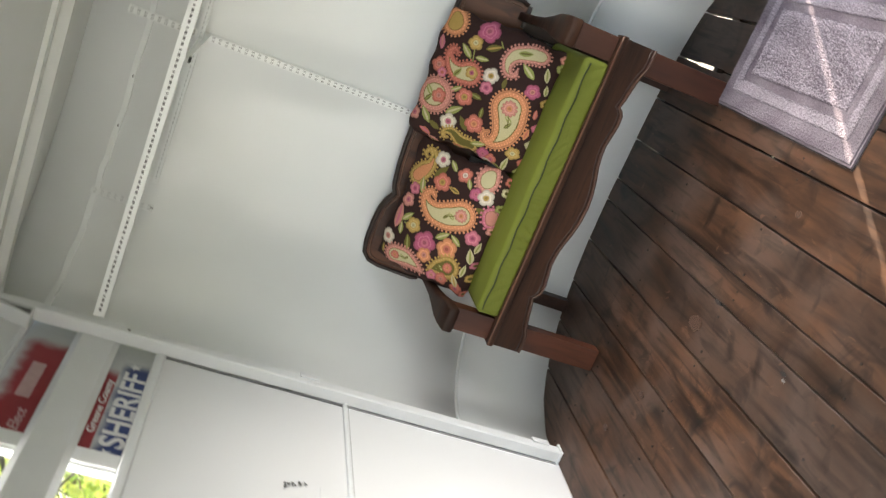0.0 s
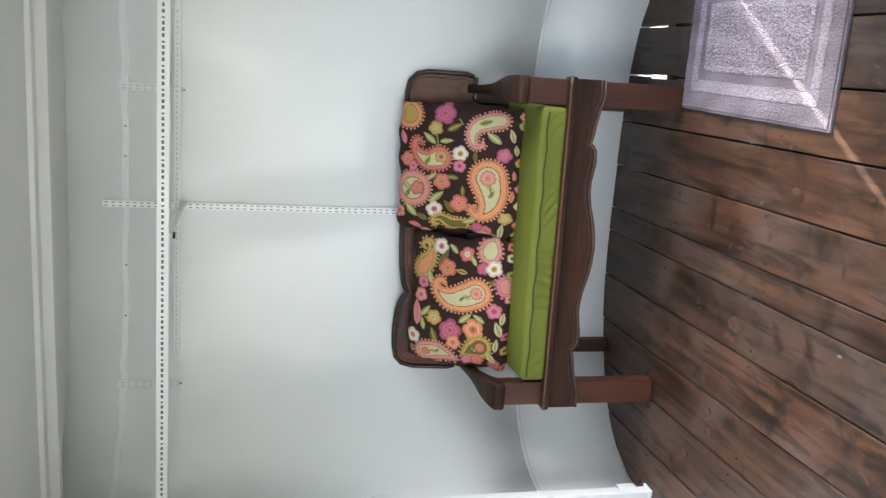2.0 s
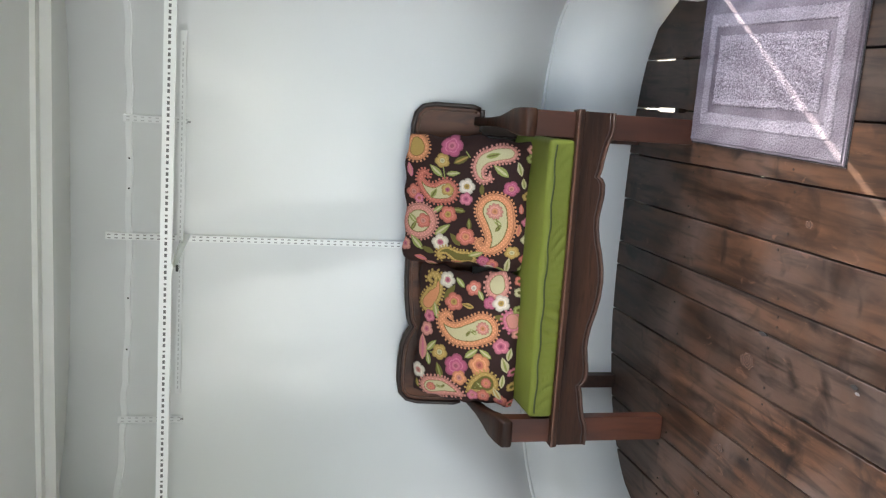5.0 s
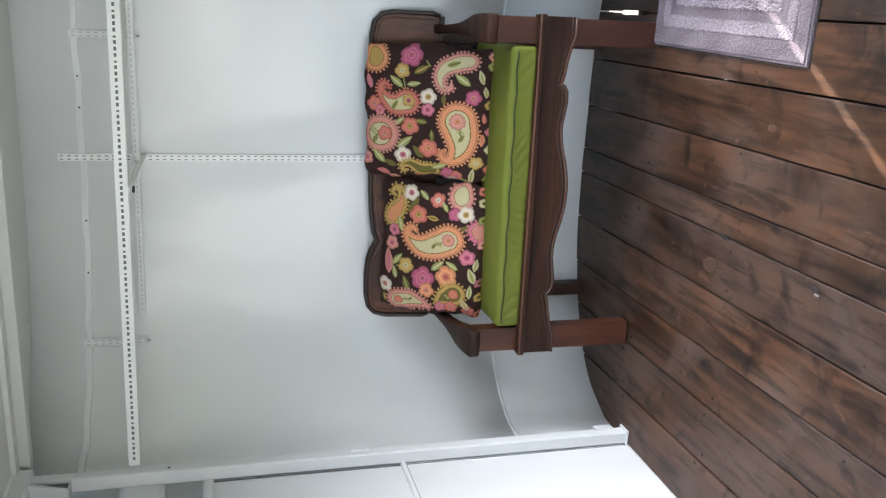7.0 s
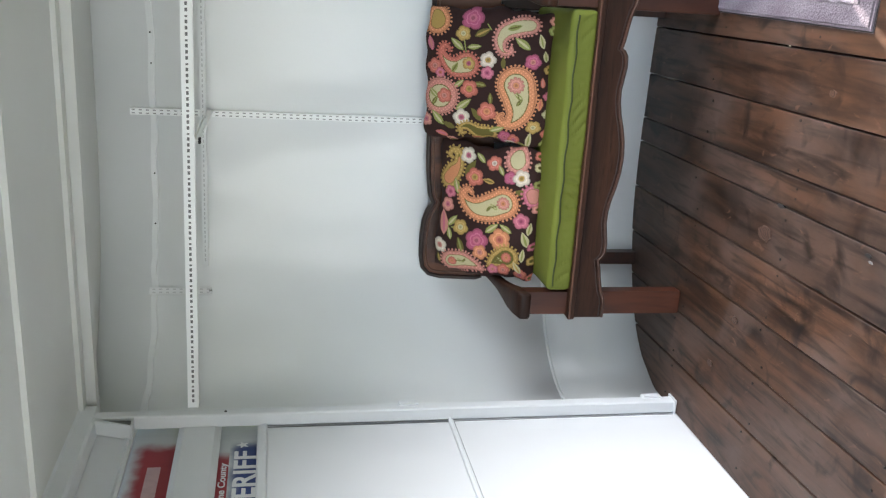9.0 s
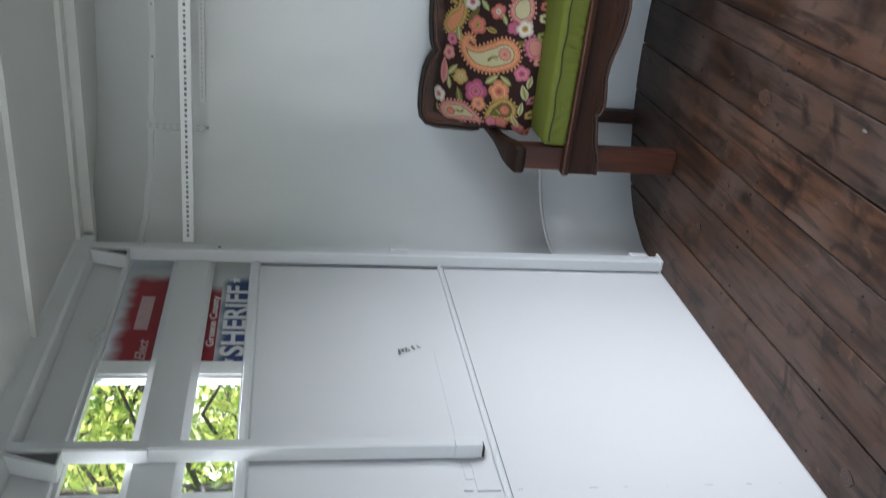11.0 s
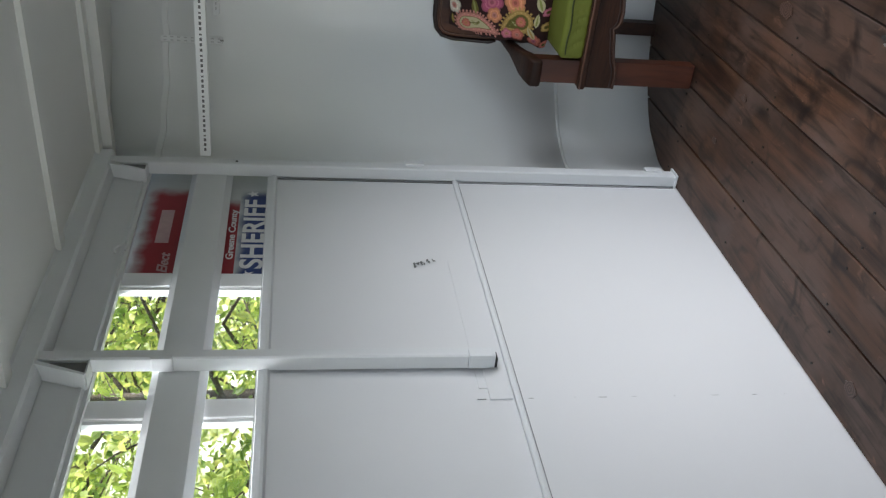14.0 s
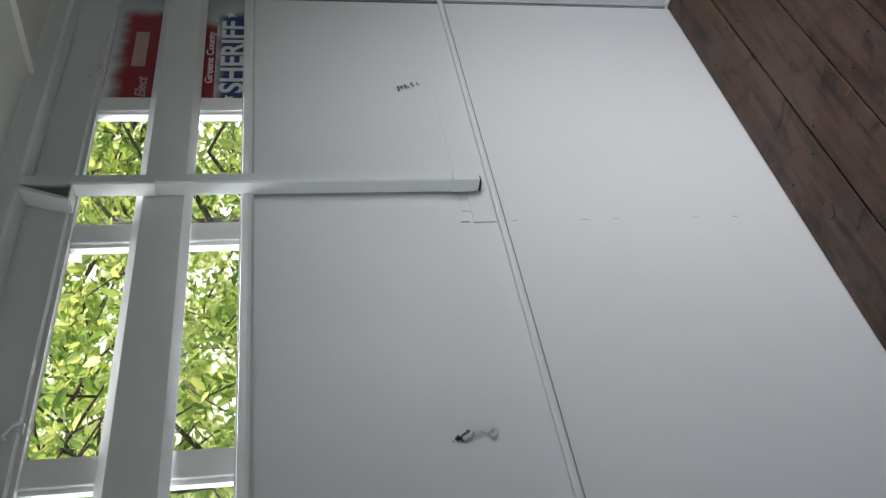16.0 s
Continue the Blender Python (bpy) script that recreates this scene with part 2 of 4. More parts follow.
def nose_sheet(z0, z1, inner, outer, rows=1):
    bm = bmesh.new()
    a, b = nose_line(inner), nose_line(outer)
    zs = [z0 + (z1 - z0) * k / rows for k in range(rows + 1)]
    va = [[bm.verts.new((p.x, p.y, z)) for p in a] for z in zs]
    vb = [[bm.verts.new((p.x, p.y, z)) for p in b] for z in zs]
    n = len(a)
    for k in range(rows):
        for i in range(n - 1):
            bm.faces.new((va[k][i], va[k + 1][i], va[k + 1][i + 1], va[k][i + 1]))
            bm.faces.new((vb[k][i], vb[k][i + 1], vb[k + 1][i + 1], vb[k + 1][i]))
    for i in range(n - 1):
        bm.faces.new((va[0][i], va[0][i + 1], vb[0][i + 1], vb[0][i]))
        bm.faces.new((va[rows][i], vb[rows][i], vb[rows][i + 1], va[rows][i + 1]))
    for i in (0, n - 1):
        for k in range(rows):
            bm.faces.new((va[k][i], vb[k][i], vb[k + 1][i], va[k + 1][i]))
    bmesh.ops.recalc_face_normals(bm, faces=bm.faces[:])
    return bm


SEAM = 0.40
nose = link_mesh("wall_nose", nose_sheet(SEAM, 2.22, 0.0, 0.02, 4), M_NOSE, smooth=False)
for p in nose.data.polygons:
    p.use_smooth = abs(p.normal.z) < 0.5
tagged(nose, "rounded white-painted sheet metal nose wall", "wall", kind="structure")
skirt = part("lower_sheet", nose_sheet(-0.04, SEAM, 0.004, 0.024), M_NOSE, nose)
for p in skirt.data.polygons:
    p.use_smooth = abs(p.normal.z) < 0.5
part("seam_bead", tube([(p.x, p.y, SEAM) for p in nose_line(-0.001)], 0.006, 6), M_NOSE, nose, smooth=True)

# left wall: plain lower sheet, upper sheet, two long window slots with a slat between
SLOT = (1.553, 1.674, 1.816, 1.957)
wall_l = link_mesh("wall_left", box((-0.02, REAR, -0.04), (0.0, 0.018, 0.872)), M_WALL)
tagged(wall_l, "white-painted sheet metal side wall with window slots", "wall", kind="structure")
part("upper_sheet", box((-0.02, REAR, 0.872), (-0.003, 0.018, SLOT[0])), M_WALL, wall_l)
part("top_sheet", box((-0.02, REAR, SLOT[3]), (-0.003, 0.018, 2.2)), M_WALL, wall_l)


def slat_bm(x, side):
    """The slat between the slots: a folded sheet with bent lips. side: +1 where the room lies at +x."""
    s = side
    pr = [(x - s * 0.016, SLOT[1]), (x, SLOT[1] + 0.020), (x, SLOT[2] - 0.020), (x - s * 0.016, SLOT[2]), (x - s * 0.02, SLOT[2]),
          (x - s * 0.005, SLOT[2] - 0.022), (x - s * 0.005, SLOT[1] + 0.022), (x - s * 0.02, SLOT[1])]
    return prism(pr, "y", REAR, 0.0)


part("slat", slat_bm(0.006, 1), M_STEEL, wall_l)
part("slot_lip", prism([(-0.02, SLOT[0]), (0.006, SLOT[0] - 0.006), (0.013, SLOT[0] - 0.022), (0.013, SLOT[0] - 0.030), (0.004, SLOT[0] - 0.036), (-0.004, SLOT[0] - 0.030), (-0.02, SLOT[0] - 0.008)], "y", REAR, -0.05), M_STEEL, wall_l)
part("slot_lip", prism([(-0.02, SLOT[3]), (0.006, SLOT[3] + 0.016), (0.006, SLOT[3] + 0.024), (-0.003, SLOT[3] + 0.024)], "y", REAR, -0.05), M_STEEL, wall_l)
part("mid_rail", prism([(-0.004, 0.868), (0.003, 0.867), (0.004, 0.862), (0.010, 0.862), (0.014, 0.866), (0.014, 0.874), (0.010, 0.879), (0.004, 0.880), (0.003, 0.875), (-0.004, 0.875)], "y", REAR, -0.05), M_STEEL, wall_l)
# thin dark strips paint the shade lines along the rail and corner post
part("shade_strip", box((-0.002, REAR, 0.8565), (0.0007, -0.056, 0.8600)), M_SLOT2, wall_l, "dark strip in place of the shade under the rail")
part("shade_strip", box((-0.002, -0.0555, 0.01), (0.0007, -0.0515, 1.52)), M_SLOT2, wall_l, "dark strip in place of the shade beside the corner post")
part("lap_sheet", box((-0.004, -1.16, 0.884), (-0.0005, -0.56, 0.968)), M_WALL, wall_l)
part("patch_plate", box((-0.003, -1.205, 0.884), (0.003, -1.04, 0.945), 0.001), M_WALL, wall_l)
part("rear_column", box((-0.021, REAR, SLOT[0]), (-0.0005, -2.95, SLOT[3])), M_WALL, wall_l)


def channel_post(name, y0, y1, x0, side, z0, z1):
    """An upright folded channel on a side wall, its lips turned along the wall."""
    s = side
    pr = [(x0 - s * 0.001, y0 + 0.012), (x0 + s * 0.006, y0 + 0.012), (x0 + s * 0.008, y0), (x0 + s * 0.046, y0 + 0.002), (x0 + s * 0.05, y0 + 0.007),
          (x0 + s * 0.05, y1 - 0.007), (x0 + s * 0.046, y1 - 0.002), (x0 + s * 0.008, y1), (x0 + s * 0.006, y1 - 0.012), (x0 - s * 0.001, y1 - 0.012)]
    return prism(pr, "z", z0, z1)


def weld_tab(y0, y1, x0, x1, z0, z1):
    return box((min(x0, x1), y0, z0), (max(x0, x1), y1, z1), 0.004)


def gusset(y0, x0, side, z):
    """The open bracket that ties a post's head to the roof rail: a slanting plate, a sill and a web at the wall."""
    a, b = sorted((x0 + side * 0.001, x0 + side * 0.052))
    bm = prism([(y0 + 0.002, z), (y0 + 0.002, z - 0.006), (y0 - 0.052, z - 0.142), (y0 - 0.060, z - 0.142), (y0 - 0.018, z - 0.02)], "x", a, b)
    prism([(y0, z - 0.142), (y0 - 0.055, z - 0.142), (y0 - 0.055, z - 0.146), (y0, z - 0.146)], "x", a, b, bm)
    return bm


# A dark solid wedge that stands in for the shade inside the bracket.
def gusset_shade_wedge(y0, side):
    a, b = sorted((side * 0.001, side * 0.040))
    return prism([(y0 - 0.001, 2.06), (y0 - 0.001, 1.968), (y0 - 0.042, 1.968)], "x", a, b)


for name, y0, y1, z0 in (("corner_post", -0.05, 0.0, 0.0), ("side_post", -1.088, -1.047, 0.914), ("side_post", -2.22, -2.18, 0.914)):
    p = part(name, channel_post(name, y0, y1, 0.0, 1, z0, 2.10), M_STEEL, wall_l)
    part("gusset", gusset(y0, 0.0, 1, 2.105), M_STEEL, p)
    part("inner_shade", gusset_shade_wedge(y0, 1), M_SLOT2, p, "dark wedge in place of the shade inside the bracket")
    if z0:
        part("weld_tab", weld_tab(y0 - 0.008, y0 + 0.022, 0.012, 0.057, z0 + 0.012, z0 + 0.075), M_STEEL, p)
        # a dark block stands in for the shade inside the hollow end
        part("end_shade", box((-0.002, y0 + 0.006, z0 - 0.009), (0.034, y1 - 0.006, z0 + 0.004), 0.002), M_DARK, p, "dark block in place of the shade in the channel's open end")
        part("slat_tab", weld_tab(y0 - 0.006, y0 + 0.01, 0.01, 0.054, 1.76, 1.815), M_STEEL, p)
    else:
        for z in (0.05, 0.985):
            part("weld_tab", weld_tab(y1 - 0.02, y1 + 0.010, 0.004, 0.057, z, z + 0.07), M_STEEL, p)
        part("foot_plate", box((0.0, -0.056, 0.0), (0.056, 0.008, 0.008), 0.002), M_STEEL, p)
        part("screw_hole", tube([(0.049, -0.025, 1.66), (0.0515, -0.025, 1.66)], 0.005), M_DARK, p)

# right wall, with the doorway at the nose end
wall_r = link_mesh("wall_right", box((2.0, REAR, -0.04), (2.02, -0.66, SLOT[0])), M_WALL)
tagged(wall_r, "white-painted sheet metal side wall beside the doorway", "wall", kind="structure")
# unseen doorway head, set low to keep the upper walls dim
part("top_sheet", box((2.0, -0.66, 1.62), (2.02, 0.13, 2.2)), M_WALL, wall_r)
# unseen sheets; the opening left between them is assumed, for the fill lamp
part("upper_sheet", box((2.0, REAR, SLOT[0]), (2.02, -1.60, 2.2)), M_WALL, wall_r)
part("upper_sheet", box((2.0, -0.72, SLOT[0]), (2.02, -0.66, 2.2)), M_WALL, wall_r)
part("head_sheet", box((2.0, -1.60, SLOT[3]), (2.02, -0.72, 2.2)), M_WALL, wall_r)
part("corner_post", box((1.955, 0.13, 0.0), (2.015, 0.18, 2.12), 0.005), M_STEEL, wall_r)
part("door_post", box((1.96, -0.71, 0.0), (2.015, -0.66, 2.12), 0.005), M_STEEL, wall_r)
part("threshold", box((1.965, -0.66, -0.04), (2.03, 0.13, 0.012), 0.004), M_STEEL, wall_r)

# roof rails, ribs, ceiling
for x0, s in ((0.0, 1), (2.0, -1)):
    tagged(link_mesh("roof_rail", prism([(x0, 2.075), (x0 + s * 0.045, 2.082), (x0 + s * 0.055, 2.09), (x0 + s * 0.055, 2.135), (x0 + s * 0.08, 2.165), (x0, 2.175)], "y", REAR, 0.03), M_STEEL),
           "white-painted steel rail under the roof edge", "rail", kind="structure")


def arch(x):
    return 0.004 * (1 - (x - 1.0) ** 2)


bm = bmesh.new()
prism([(x / 10, TOP + arch(x / 10)) for x in range(0, 21)] + [(x / 10, TOP + 0.03 + arch(x / 10)) for x in range(20, -1, -1)], "y", REAR, 0.66, bm)
tagged(link_mesh("ceiling", bm, M_CEIL), "white-painted sheet metal roof, slightly arched", "ceiling", kind="structure")


def roof_rib(y, wide, deep):
    out = [(x / 10, TOP + 0.004 + arch(x / 10)) for x in range(0, 21)] + [(x / 10, TOP - deep + arch(x / 10)) for x in range(20, -1, -1)]
    bm = prism(out, "y", y - wide / 2, y + wide / 2)
    return tagged(link_mesh("roof_rib", bm, M_CEIL), "white-painted steel bow across the ceiling", "roof rib", kind="structure")


for y in (0.02, -0.585, -1.17, -1.755, -2.34, -2.925, -3.51):
    roof_rib(y, 0.05, 0.016)
roof_rib(0.085, 0.05, 0.046)

# rear end: assumed posts and header, out of view, round an added opening
rear = link_mesh("wall_rear", box((0.0, REAR - 0.03, 1.95), (2.0, REAR, 2.2)), M_WALL)
tagged(rear, "white steel frame of an assumed rear opening, out of view", "wall", kind="structure")
part("jamb", box((0.0, REAR - 0.03, -0.04), (0.12, REAR, 1.95)), M_WALL, rear)
part("jamb", box((1.88, REAR - 0.03, -0.04), (2.0, REAR, 1.95)), M_WALL, rear)

# ---- windows in the slots, the sign behind the first of them ----
def glass_material():
    m = bpy.data.materials.new("window_glass")
    m.use_nodes = True
    b = m.node_tree.nodes["Principled BSDF"]
    b.inputs["Base Color"].default_value = (0.97, 1.0, 0.98, 1)
    b.inputs["Roughness"].default_value = 0.02
    b.inputs["Transmission Weight"].default_value = 1.0
    b.inputs["IOR"].default_value = 1.3
    return m


M_GLASS = glass_material()
STILES = (-0.02, -0.642, -1.192, -1.868, -2.53, -2.95)
for i, (a, b) in enumerate(zip(STILES[1:], STILES[2:])):
    win = tagged(link_mesh("window_%d" % (i + 1), box((-0.062, b + 0.03, 1.50), (-0.022, a - 0.03, 1.54), 0.003), M_ALU),
                 "sliding window with a white metal frame", "window", kind="structure")
    part("head", box((-0.062, b + 0.03, 1.966), (-0.022, a - 0.03, 2.0), 0.003), M_ALU, win)
    part("stile", box((-0.064, a - 0.035, 1.48), (-0.021, a + 0.03, 2.0), 0.004), M_ALU, win)
    part("bead", box((-0.046, a - 0.047, 1.54), (-0.028, a - 0.036, 1.966), 0.002), M_ALU, win)
    pane = part("pane", box((-0.050, b + 0.03, 1.54), (-0.046, a - 0.035, 1.966)), M_GLASS, win)
    pane.visible_shadow = False


def sign_material(name, color, y0, y1, z0, z1):
    """Printed plastic whose rim is dulled by white overspray."""
    m = material(name, color, 0.5, vary=0.1, scale=14, bump=0.03)
    t = m.node_tree
    b = t.nodes["Principled BSDF"]
    src = b.inputs["Base Color"].links[0].from_socket
    co = t.nodes.new("ShaderNodeTexCoord")
    sep = t.nodes.new("ShaderNodeSeparateXYZ")
    nz = t.nodes.new("ShaderNodeTexNoise")
    nz.inputs["Scale"].default_value = 16
    t.links.new(co.outputs["Object"], nz.inputs["Vector"])
    wob = t.nodes.new("ShaderNodeVectorMath")
    wob.operation = "MULTIPLY_ADD"
    t.links.new(nz.outputs["Color"], wob.inputs[0])
    wob.inputs[1].default_value = (0.05, 0.05, 0.05)
    t.links.new(co.outputs["Object"], wob.inputs[2])
    t.links.new(wob.outputs[0], sep.inputs[0])

    def edge(sock, at, into):
        r = t.nodes.new("ShaderNodeMapRange")
        r.interpolation_type = "SMOOTHSTEP"
        r.inputs[1].default_value, r.inputs[2].default_value = at, into
        t.links.new(sock, r.inputs[0])
        return r.outputs[0]

    f = None
    for e in (edge(sep.outputs[1], y0, y0 + 0.07), edge(sep.outputs[1], y1, y1 - 0.07), edge(sep.outputs[2], z0, z0 + 0.05), edge(sep.outputs[2], z1, z1 - 0.05)):
        if f is None:
            f = e
        else:
            mu = t.nodes.new("ShaderNodeMath")
            mu.operation = "MULTIPLY"
            t.links.new(f, mu.inputs[0])
            t.links.new(e, mu.inputs[1])
            f = mu.outputs[0]
    mix = t.nodes.new("ShaderNodeMix")
    mix.data_type = "RGBA"
    t.links.new(f, mix.inputs[0])
    mix.inputs[6].default_value = (0.50, 0.52, 0.53, 1)
    t.links.new(src, mix.inputs[7])
    t.links.new(mix.outputs[2], b.inputs["Base Color"])
    return m


RED, BLUE = (0.28, 0.008, 0.018), (0.012, 0.035, 0.16)
M_PRINT = material("white_print", (0.72, 0.72, 0.73), 0.5, vary=0.12, scale=40)
M_BAR = material("faded_print", (0.50, 0.34, 0.35), 0.5, vary=0.15, scale=40)
sign = thing("campaign_sign", "red and blue plastic election sign, overpainted at its rim", "sign")
part("board", box((-0.046, -0.615, 1.48), (-0.042, 0.055, 2.0)), material("sign_plastic", (0.50, 0.52, 0.53), 0.5), sign)
part("red_field", box((-0.0422, -0.605, 1.80), (-0.0395, -0.03, 1.958)), sign_material("sign_red", RED, -0.64, -0.035, 1.755, 1.985), sign)
part("red_band", box((-0.0422, -0.605, 1.642), (-0.0395, -0.07, 1.715)), sign_material("sign_red_band", RED, -0.66, -0.10, 1.61, 1.755), sign)
part("blue_field", box((-0.0422, -0.61, 1.49), (-0.0395, -0.06, 1.642)), sign_material("sign_blue", BLUE, -0.68, -0.04, 1.44, 1.68), sign)


def lettering(name, text, y, z, size, wide, parent, mat, shear=0.0):
    """Raised print on a board that faces +x, its words running towards +y."""
    cu = bpy.data.curves.new(name, "FONT")
    cu.body, cu.size, cu.extrude, cu.shear, cu.offset = text, size, 0.0004, shear, size * 0.022
    tmp = bpy.data.objects.new(name, cu)
    scene.collection.objects.link(tmp)
    bpy.context.view_layer.update()
    me = bpy.data.meshes.new_from_object(tmp.evaluated_get(bpy.context.evaluated_depsgraph_get()))
    bpy.data.objects.remove(tmp)
    xs = [v.co.x for v in me.vertices]
    k = wide / (max(xs) - min(xs))
    for v in me.vertices:
        v.co = Vector((-0.0388 + v.co.z, y + (v.co.x - min(xs)) * k, z + v.co.y))
    me.materials.clear()
    me.materials.append(mat)
    ob = new(name, me)
    ob.parent = parent
    return ob


lettering("lettering", "SHERIFF", -0.56, 1.556, 0.100, 0.42, sign, M_PRINT)
lettering("lettering", "Greene County", -0.51, 1.649, 0.032, 0.30, sign, M_PRINT)
lettering("lettering", "Elect", -0.585, 1.842, 0.044, 0.11, sign, M_BAR, 0.3)
part("name_bar", box((-0.0395, -0.42, 1.855), (-0.0385, -0.22, 1.897), 0.0003), M_BAR, sign)


def star(y, z, r):
    pts = [(y + (r if k % 2 == 0 else r * 0.4) * math.sin(k * math.pi / 5), z + (r if k % 2 == 0 else r * 0.4) * math.cos(k * math.pi / 5)) for k in range(10)]
    return prism(pts, "x", -0.0395, -0.0385)


part("star", star(-0.10, 1.60, 0.022), M_PRINT, sign)
part("star", star(-0.592, 1.60, 0.022), M_PRINT, sign)

# window latches, scuffs and screw holes on the left wall
for y in (-0.515, -1.78):
    lat = part("window_latch", box((-0.002, y - 0.012, 1.962), (0.006, y + 0.012, 1.972), 0.002), M_STEEL, wall_l)
    part("latch_arm", tube([(0.005, y - 0.03, 1.992), (0.012, y - 0.022, 1.998), (0.012, y, 1.985), (0.008, y + 0.012, 1.968)], 0.0045, 6), M_STEEL, lat, smooth=True)


def scuff(y, z, wide, high, seed):
    """A torn patch of paint: irregular flakes."""
    rnd = random.Random(seed)
    bm = bmesh.new()
    for k in range(16):
        cy, cz = y + wide * (rnd.random() - 0.5), z + high * (rnd.random() - 0.5)
        cy -= (cz - z) * 0.45
        r = 0.002 + 0.0052 * rnd.random()
        vs = [bm.verts.new((0.0012, cy + r * 1.7 * rnd.uniform(0.5, 1) * math.cos(a), cz + r * rnd.uniform(0.4, 1) * math.sin(a))) for a in [j * math.tau / 8 for j in range(8)]]
        bm.faces.new(vs)
    bmesh.ops.recalc_face_normals(bm, faces=bm.faces[:])
    return bm


for y, z, w, h, sd in ((-0.575, 1.045, 0.016, 0.075, 4), (-1.868, 1.09, 0.008, 0.04, 9)):
    part("paint_scuff", scuff(y, z, w, h, sd), M_SCUFF, wall_l)
part("wire_clip", tube([(0.004, -1.872, 1.085), (0.008, -1.866, 1.07), (0.006, -1.855, 1.062), (0.008, -1.862, 1.05), (0.006, -1.850, 1.042), (0.007, -1.858, 1.03), (0.006, -1.848, 1.018), (0.005, -1.855, 1.010), (0.005, -1.866, 1.012), (0.004, -1.868, 1.024)], 0.0045, 6), M_STEEL, wall_l, smooth=True)
for k in range(9):
    z = 0.10 + 0.105 * k + 0.02 * math.sin(k * 5)
    part("seam_chip", box((-0.002, -1.2025 - 0.001 * (k % 2), z), (0.0004, -1.2015, z + 0.004 + 0.010 * ((k * 7) % 3))), M_CHIP, wall_l)
for y, z in ((-0.765, 1.538), (-1.385, 1.536), (-1.69, 1.534), (-1.72, 1.535), (-1.878, 1.533)):
    part("screw_hole", tube([(-0.004, y, z), (0.0045, y, z)], 0.002, 6), M_DARK, wall_l)


# ---- shelf tracks on the nose wall ----
def on_nose(x, out=0.0):
    return Vector((x, nose_y(x) - out, 0))


def slotted_strip(length, wide, deep, pitch, slot, rows, name, label, cat, paint, hole):
    """A strip along +z, face towards -y; grey tabs hold the punched slots' shade."""
    ob = link_mesh(name, box((-wide / 2, -deep, 0), (wide / 2, 0, length), 0.0015), paint)
    tagged(ob, label, cat)
    bm = bmesh.new()
    n = int(length / pitch)
    for k in range(n):
        for dx in rows:
            z = (k + 0.5) * pitch
            prism([(dx - 0.002, z - slot / 2), (dx + 0.002, z - slot / 2), (dx + 0.002, z + slot / 2), (dx - 0.002, z + slot / 2)], "y", -deep - 0.0006, -deep + 0.001, bm)
    tagged(part("slotting", bm, hole, ob, "grey tabs in place of the shade in punched slots"), kind="stuff")
    return ob


std = slotted_strip(1.55, 0.026, 0.014, 0.025, 0.011, (-0.006, 0.006), "shelf_standard", "white slotted shelf standard fixed upright on the nose wall", "shelf track", M_TRACK, M_SLOT)
p = on_nose(0.972)
std.location = (p.x, p.y - 0.001, 0.475)
for x, z0, z1 in ((1.405, 1.735, 1.965), (0.303, 1.735, 1.965)):
    st = slotted_strip(z1 - z0, 0.026, 0.012, 0.025, 0.011, (-0.006, 0.006), "short_standard", "short painted-over slotted shelf standard on the nose wall", "shelf track", M_NOSE, M_SLOT3)
    p = on_nose(x)
    d = (nose_y(x + 0.02) - nose_y(x - 0.02)) / 0.04
    st.matrix_world = Matrix.Translation((p.x, p.y - 0.004, z0)) @ pose(0, 0, 0, 0, 0, math.degrees(math.atan(d)))
    part("clip", box((-0.003, -0.024, -0.004), (0.003, -0.012, 0.008), 0.001), M_CHIP, st)


def slotted_angle(a, b, high, name, label, paint, hole):
    """A level slotted angle from a to b: an upright flange with tabs coloured as its slots' shade, and a lower flange
    behind it.
    """
    a, b = Vector(a), Vector(b)
    L = (b - a).length
    ob = link_mesh(name, prism([(0, 0), (0.03, 0), (0.03, 0.002), (0.002, 0.002), (0.002, high), (0, high)], "x", 0, L), paint)
    tagged(ob, label, "shelf rail")
    d = (b - a).normalized()
    ob.matrix_world = Matrix.Translation(a) @ Matrix.Rotation(math.atan2(d.y, d.x), 4, "Z")
    bm = bmesh.new()
    k = 0.02
    i = 0
    while k < L - 0.03:
        w = 0.011 if i % 4 < 3 else 0.006
        prism([(k, high * 0.40), (k + w, high * 0.40), (k + w, high * 0.62), (k, high * 0.62)], "y", -0.0006, 0.001, bm)
        k += 0.0185 if i % 4 < 3 else 0.017
        i += 1
    tagged(part("slotting", bm, hole, ob, "dark tabs in place of the shade in punched slots"), kind="stuff")
    return ob


slotted_angle((0.052, 0.006, 1.752), (1.953, 0.10, 1.752), 0.036, "shelf_rail", "white slotted steel angle spanning the nose as a shelf rail", M_TRACK, M_SLOT2)
slotted_angle((0.42, 0.43, 1.742), (1.72, 0.43, 1.742), 0.020, "shelf_rail", "thin white slotted steel angle behind the front shelf rail", M_NOSE, M_SLOT3)
br = thing("shelf_bracket", "white pressed steel shelf bracket on the upright track", "shelf bracket")
part("arm", prism([(0.585, 1.725), (0.585, 1.748), (0.04, 1.748), (0.04, 1.738), (0.30, 1.733)], "x", 0.980, 0.984), M_TRACK, br)
part("flange", box((0.972, 0.04, 1.748), (0.992, 0.585, 1.751)), M_TRACK, br)
part("clip", box((0.974, 0.025, 1.730), (0.992, 0.045, 1.738), 0.002), M_RUBBER, br)

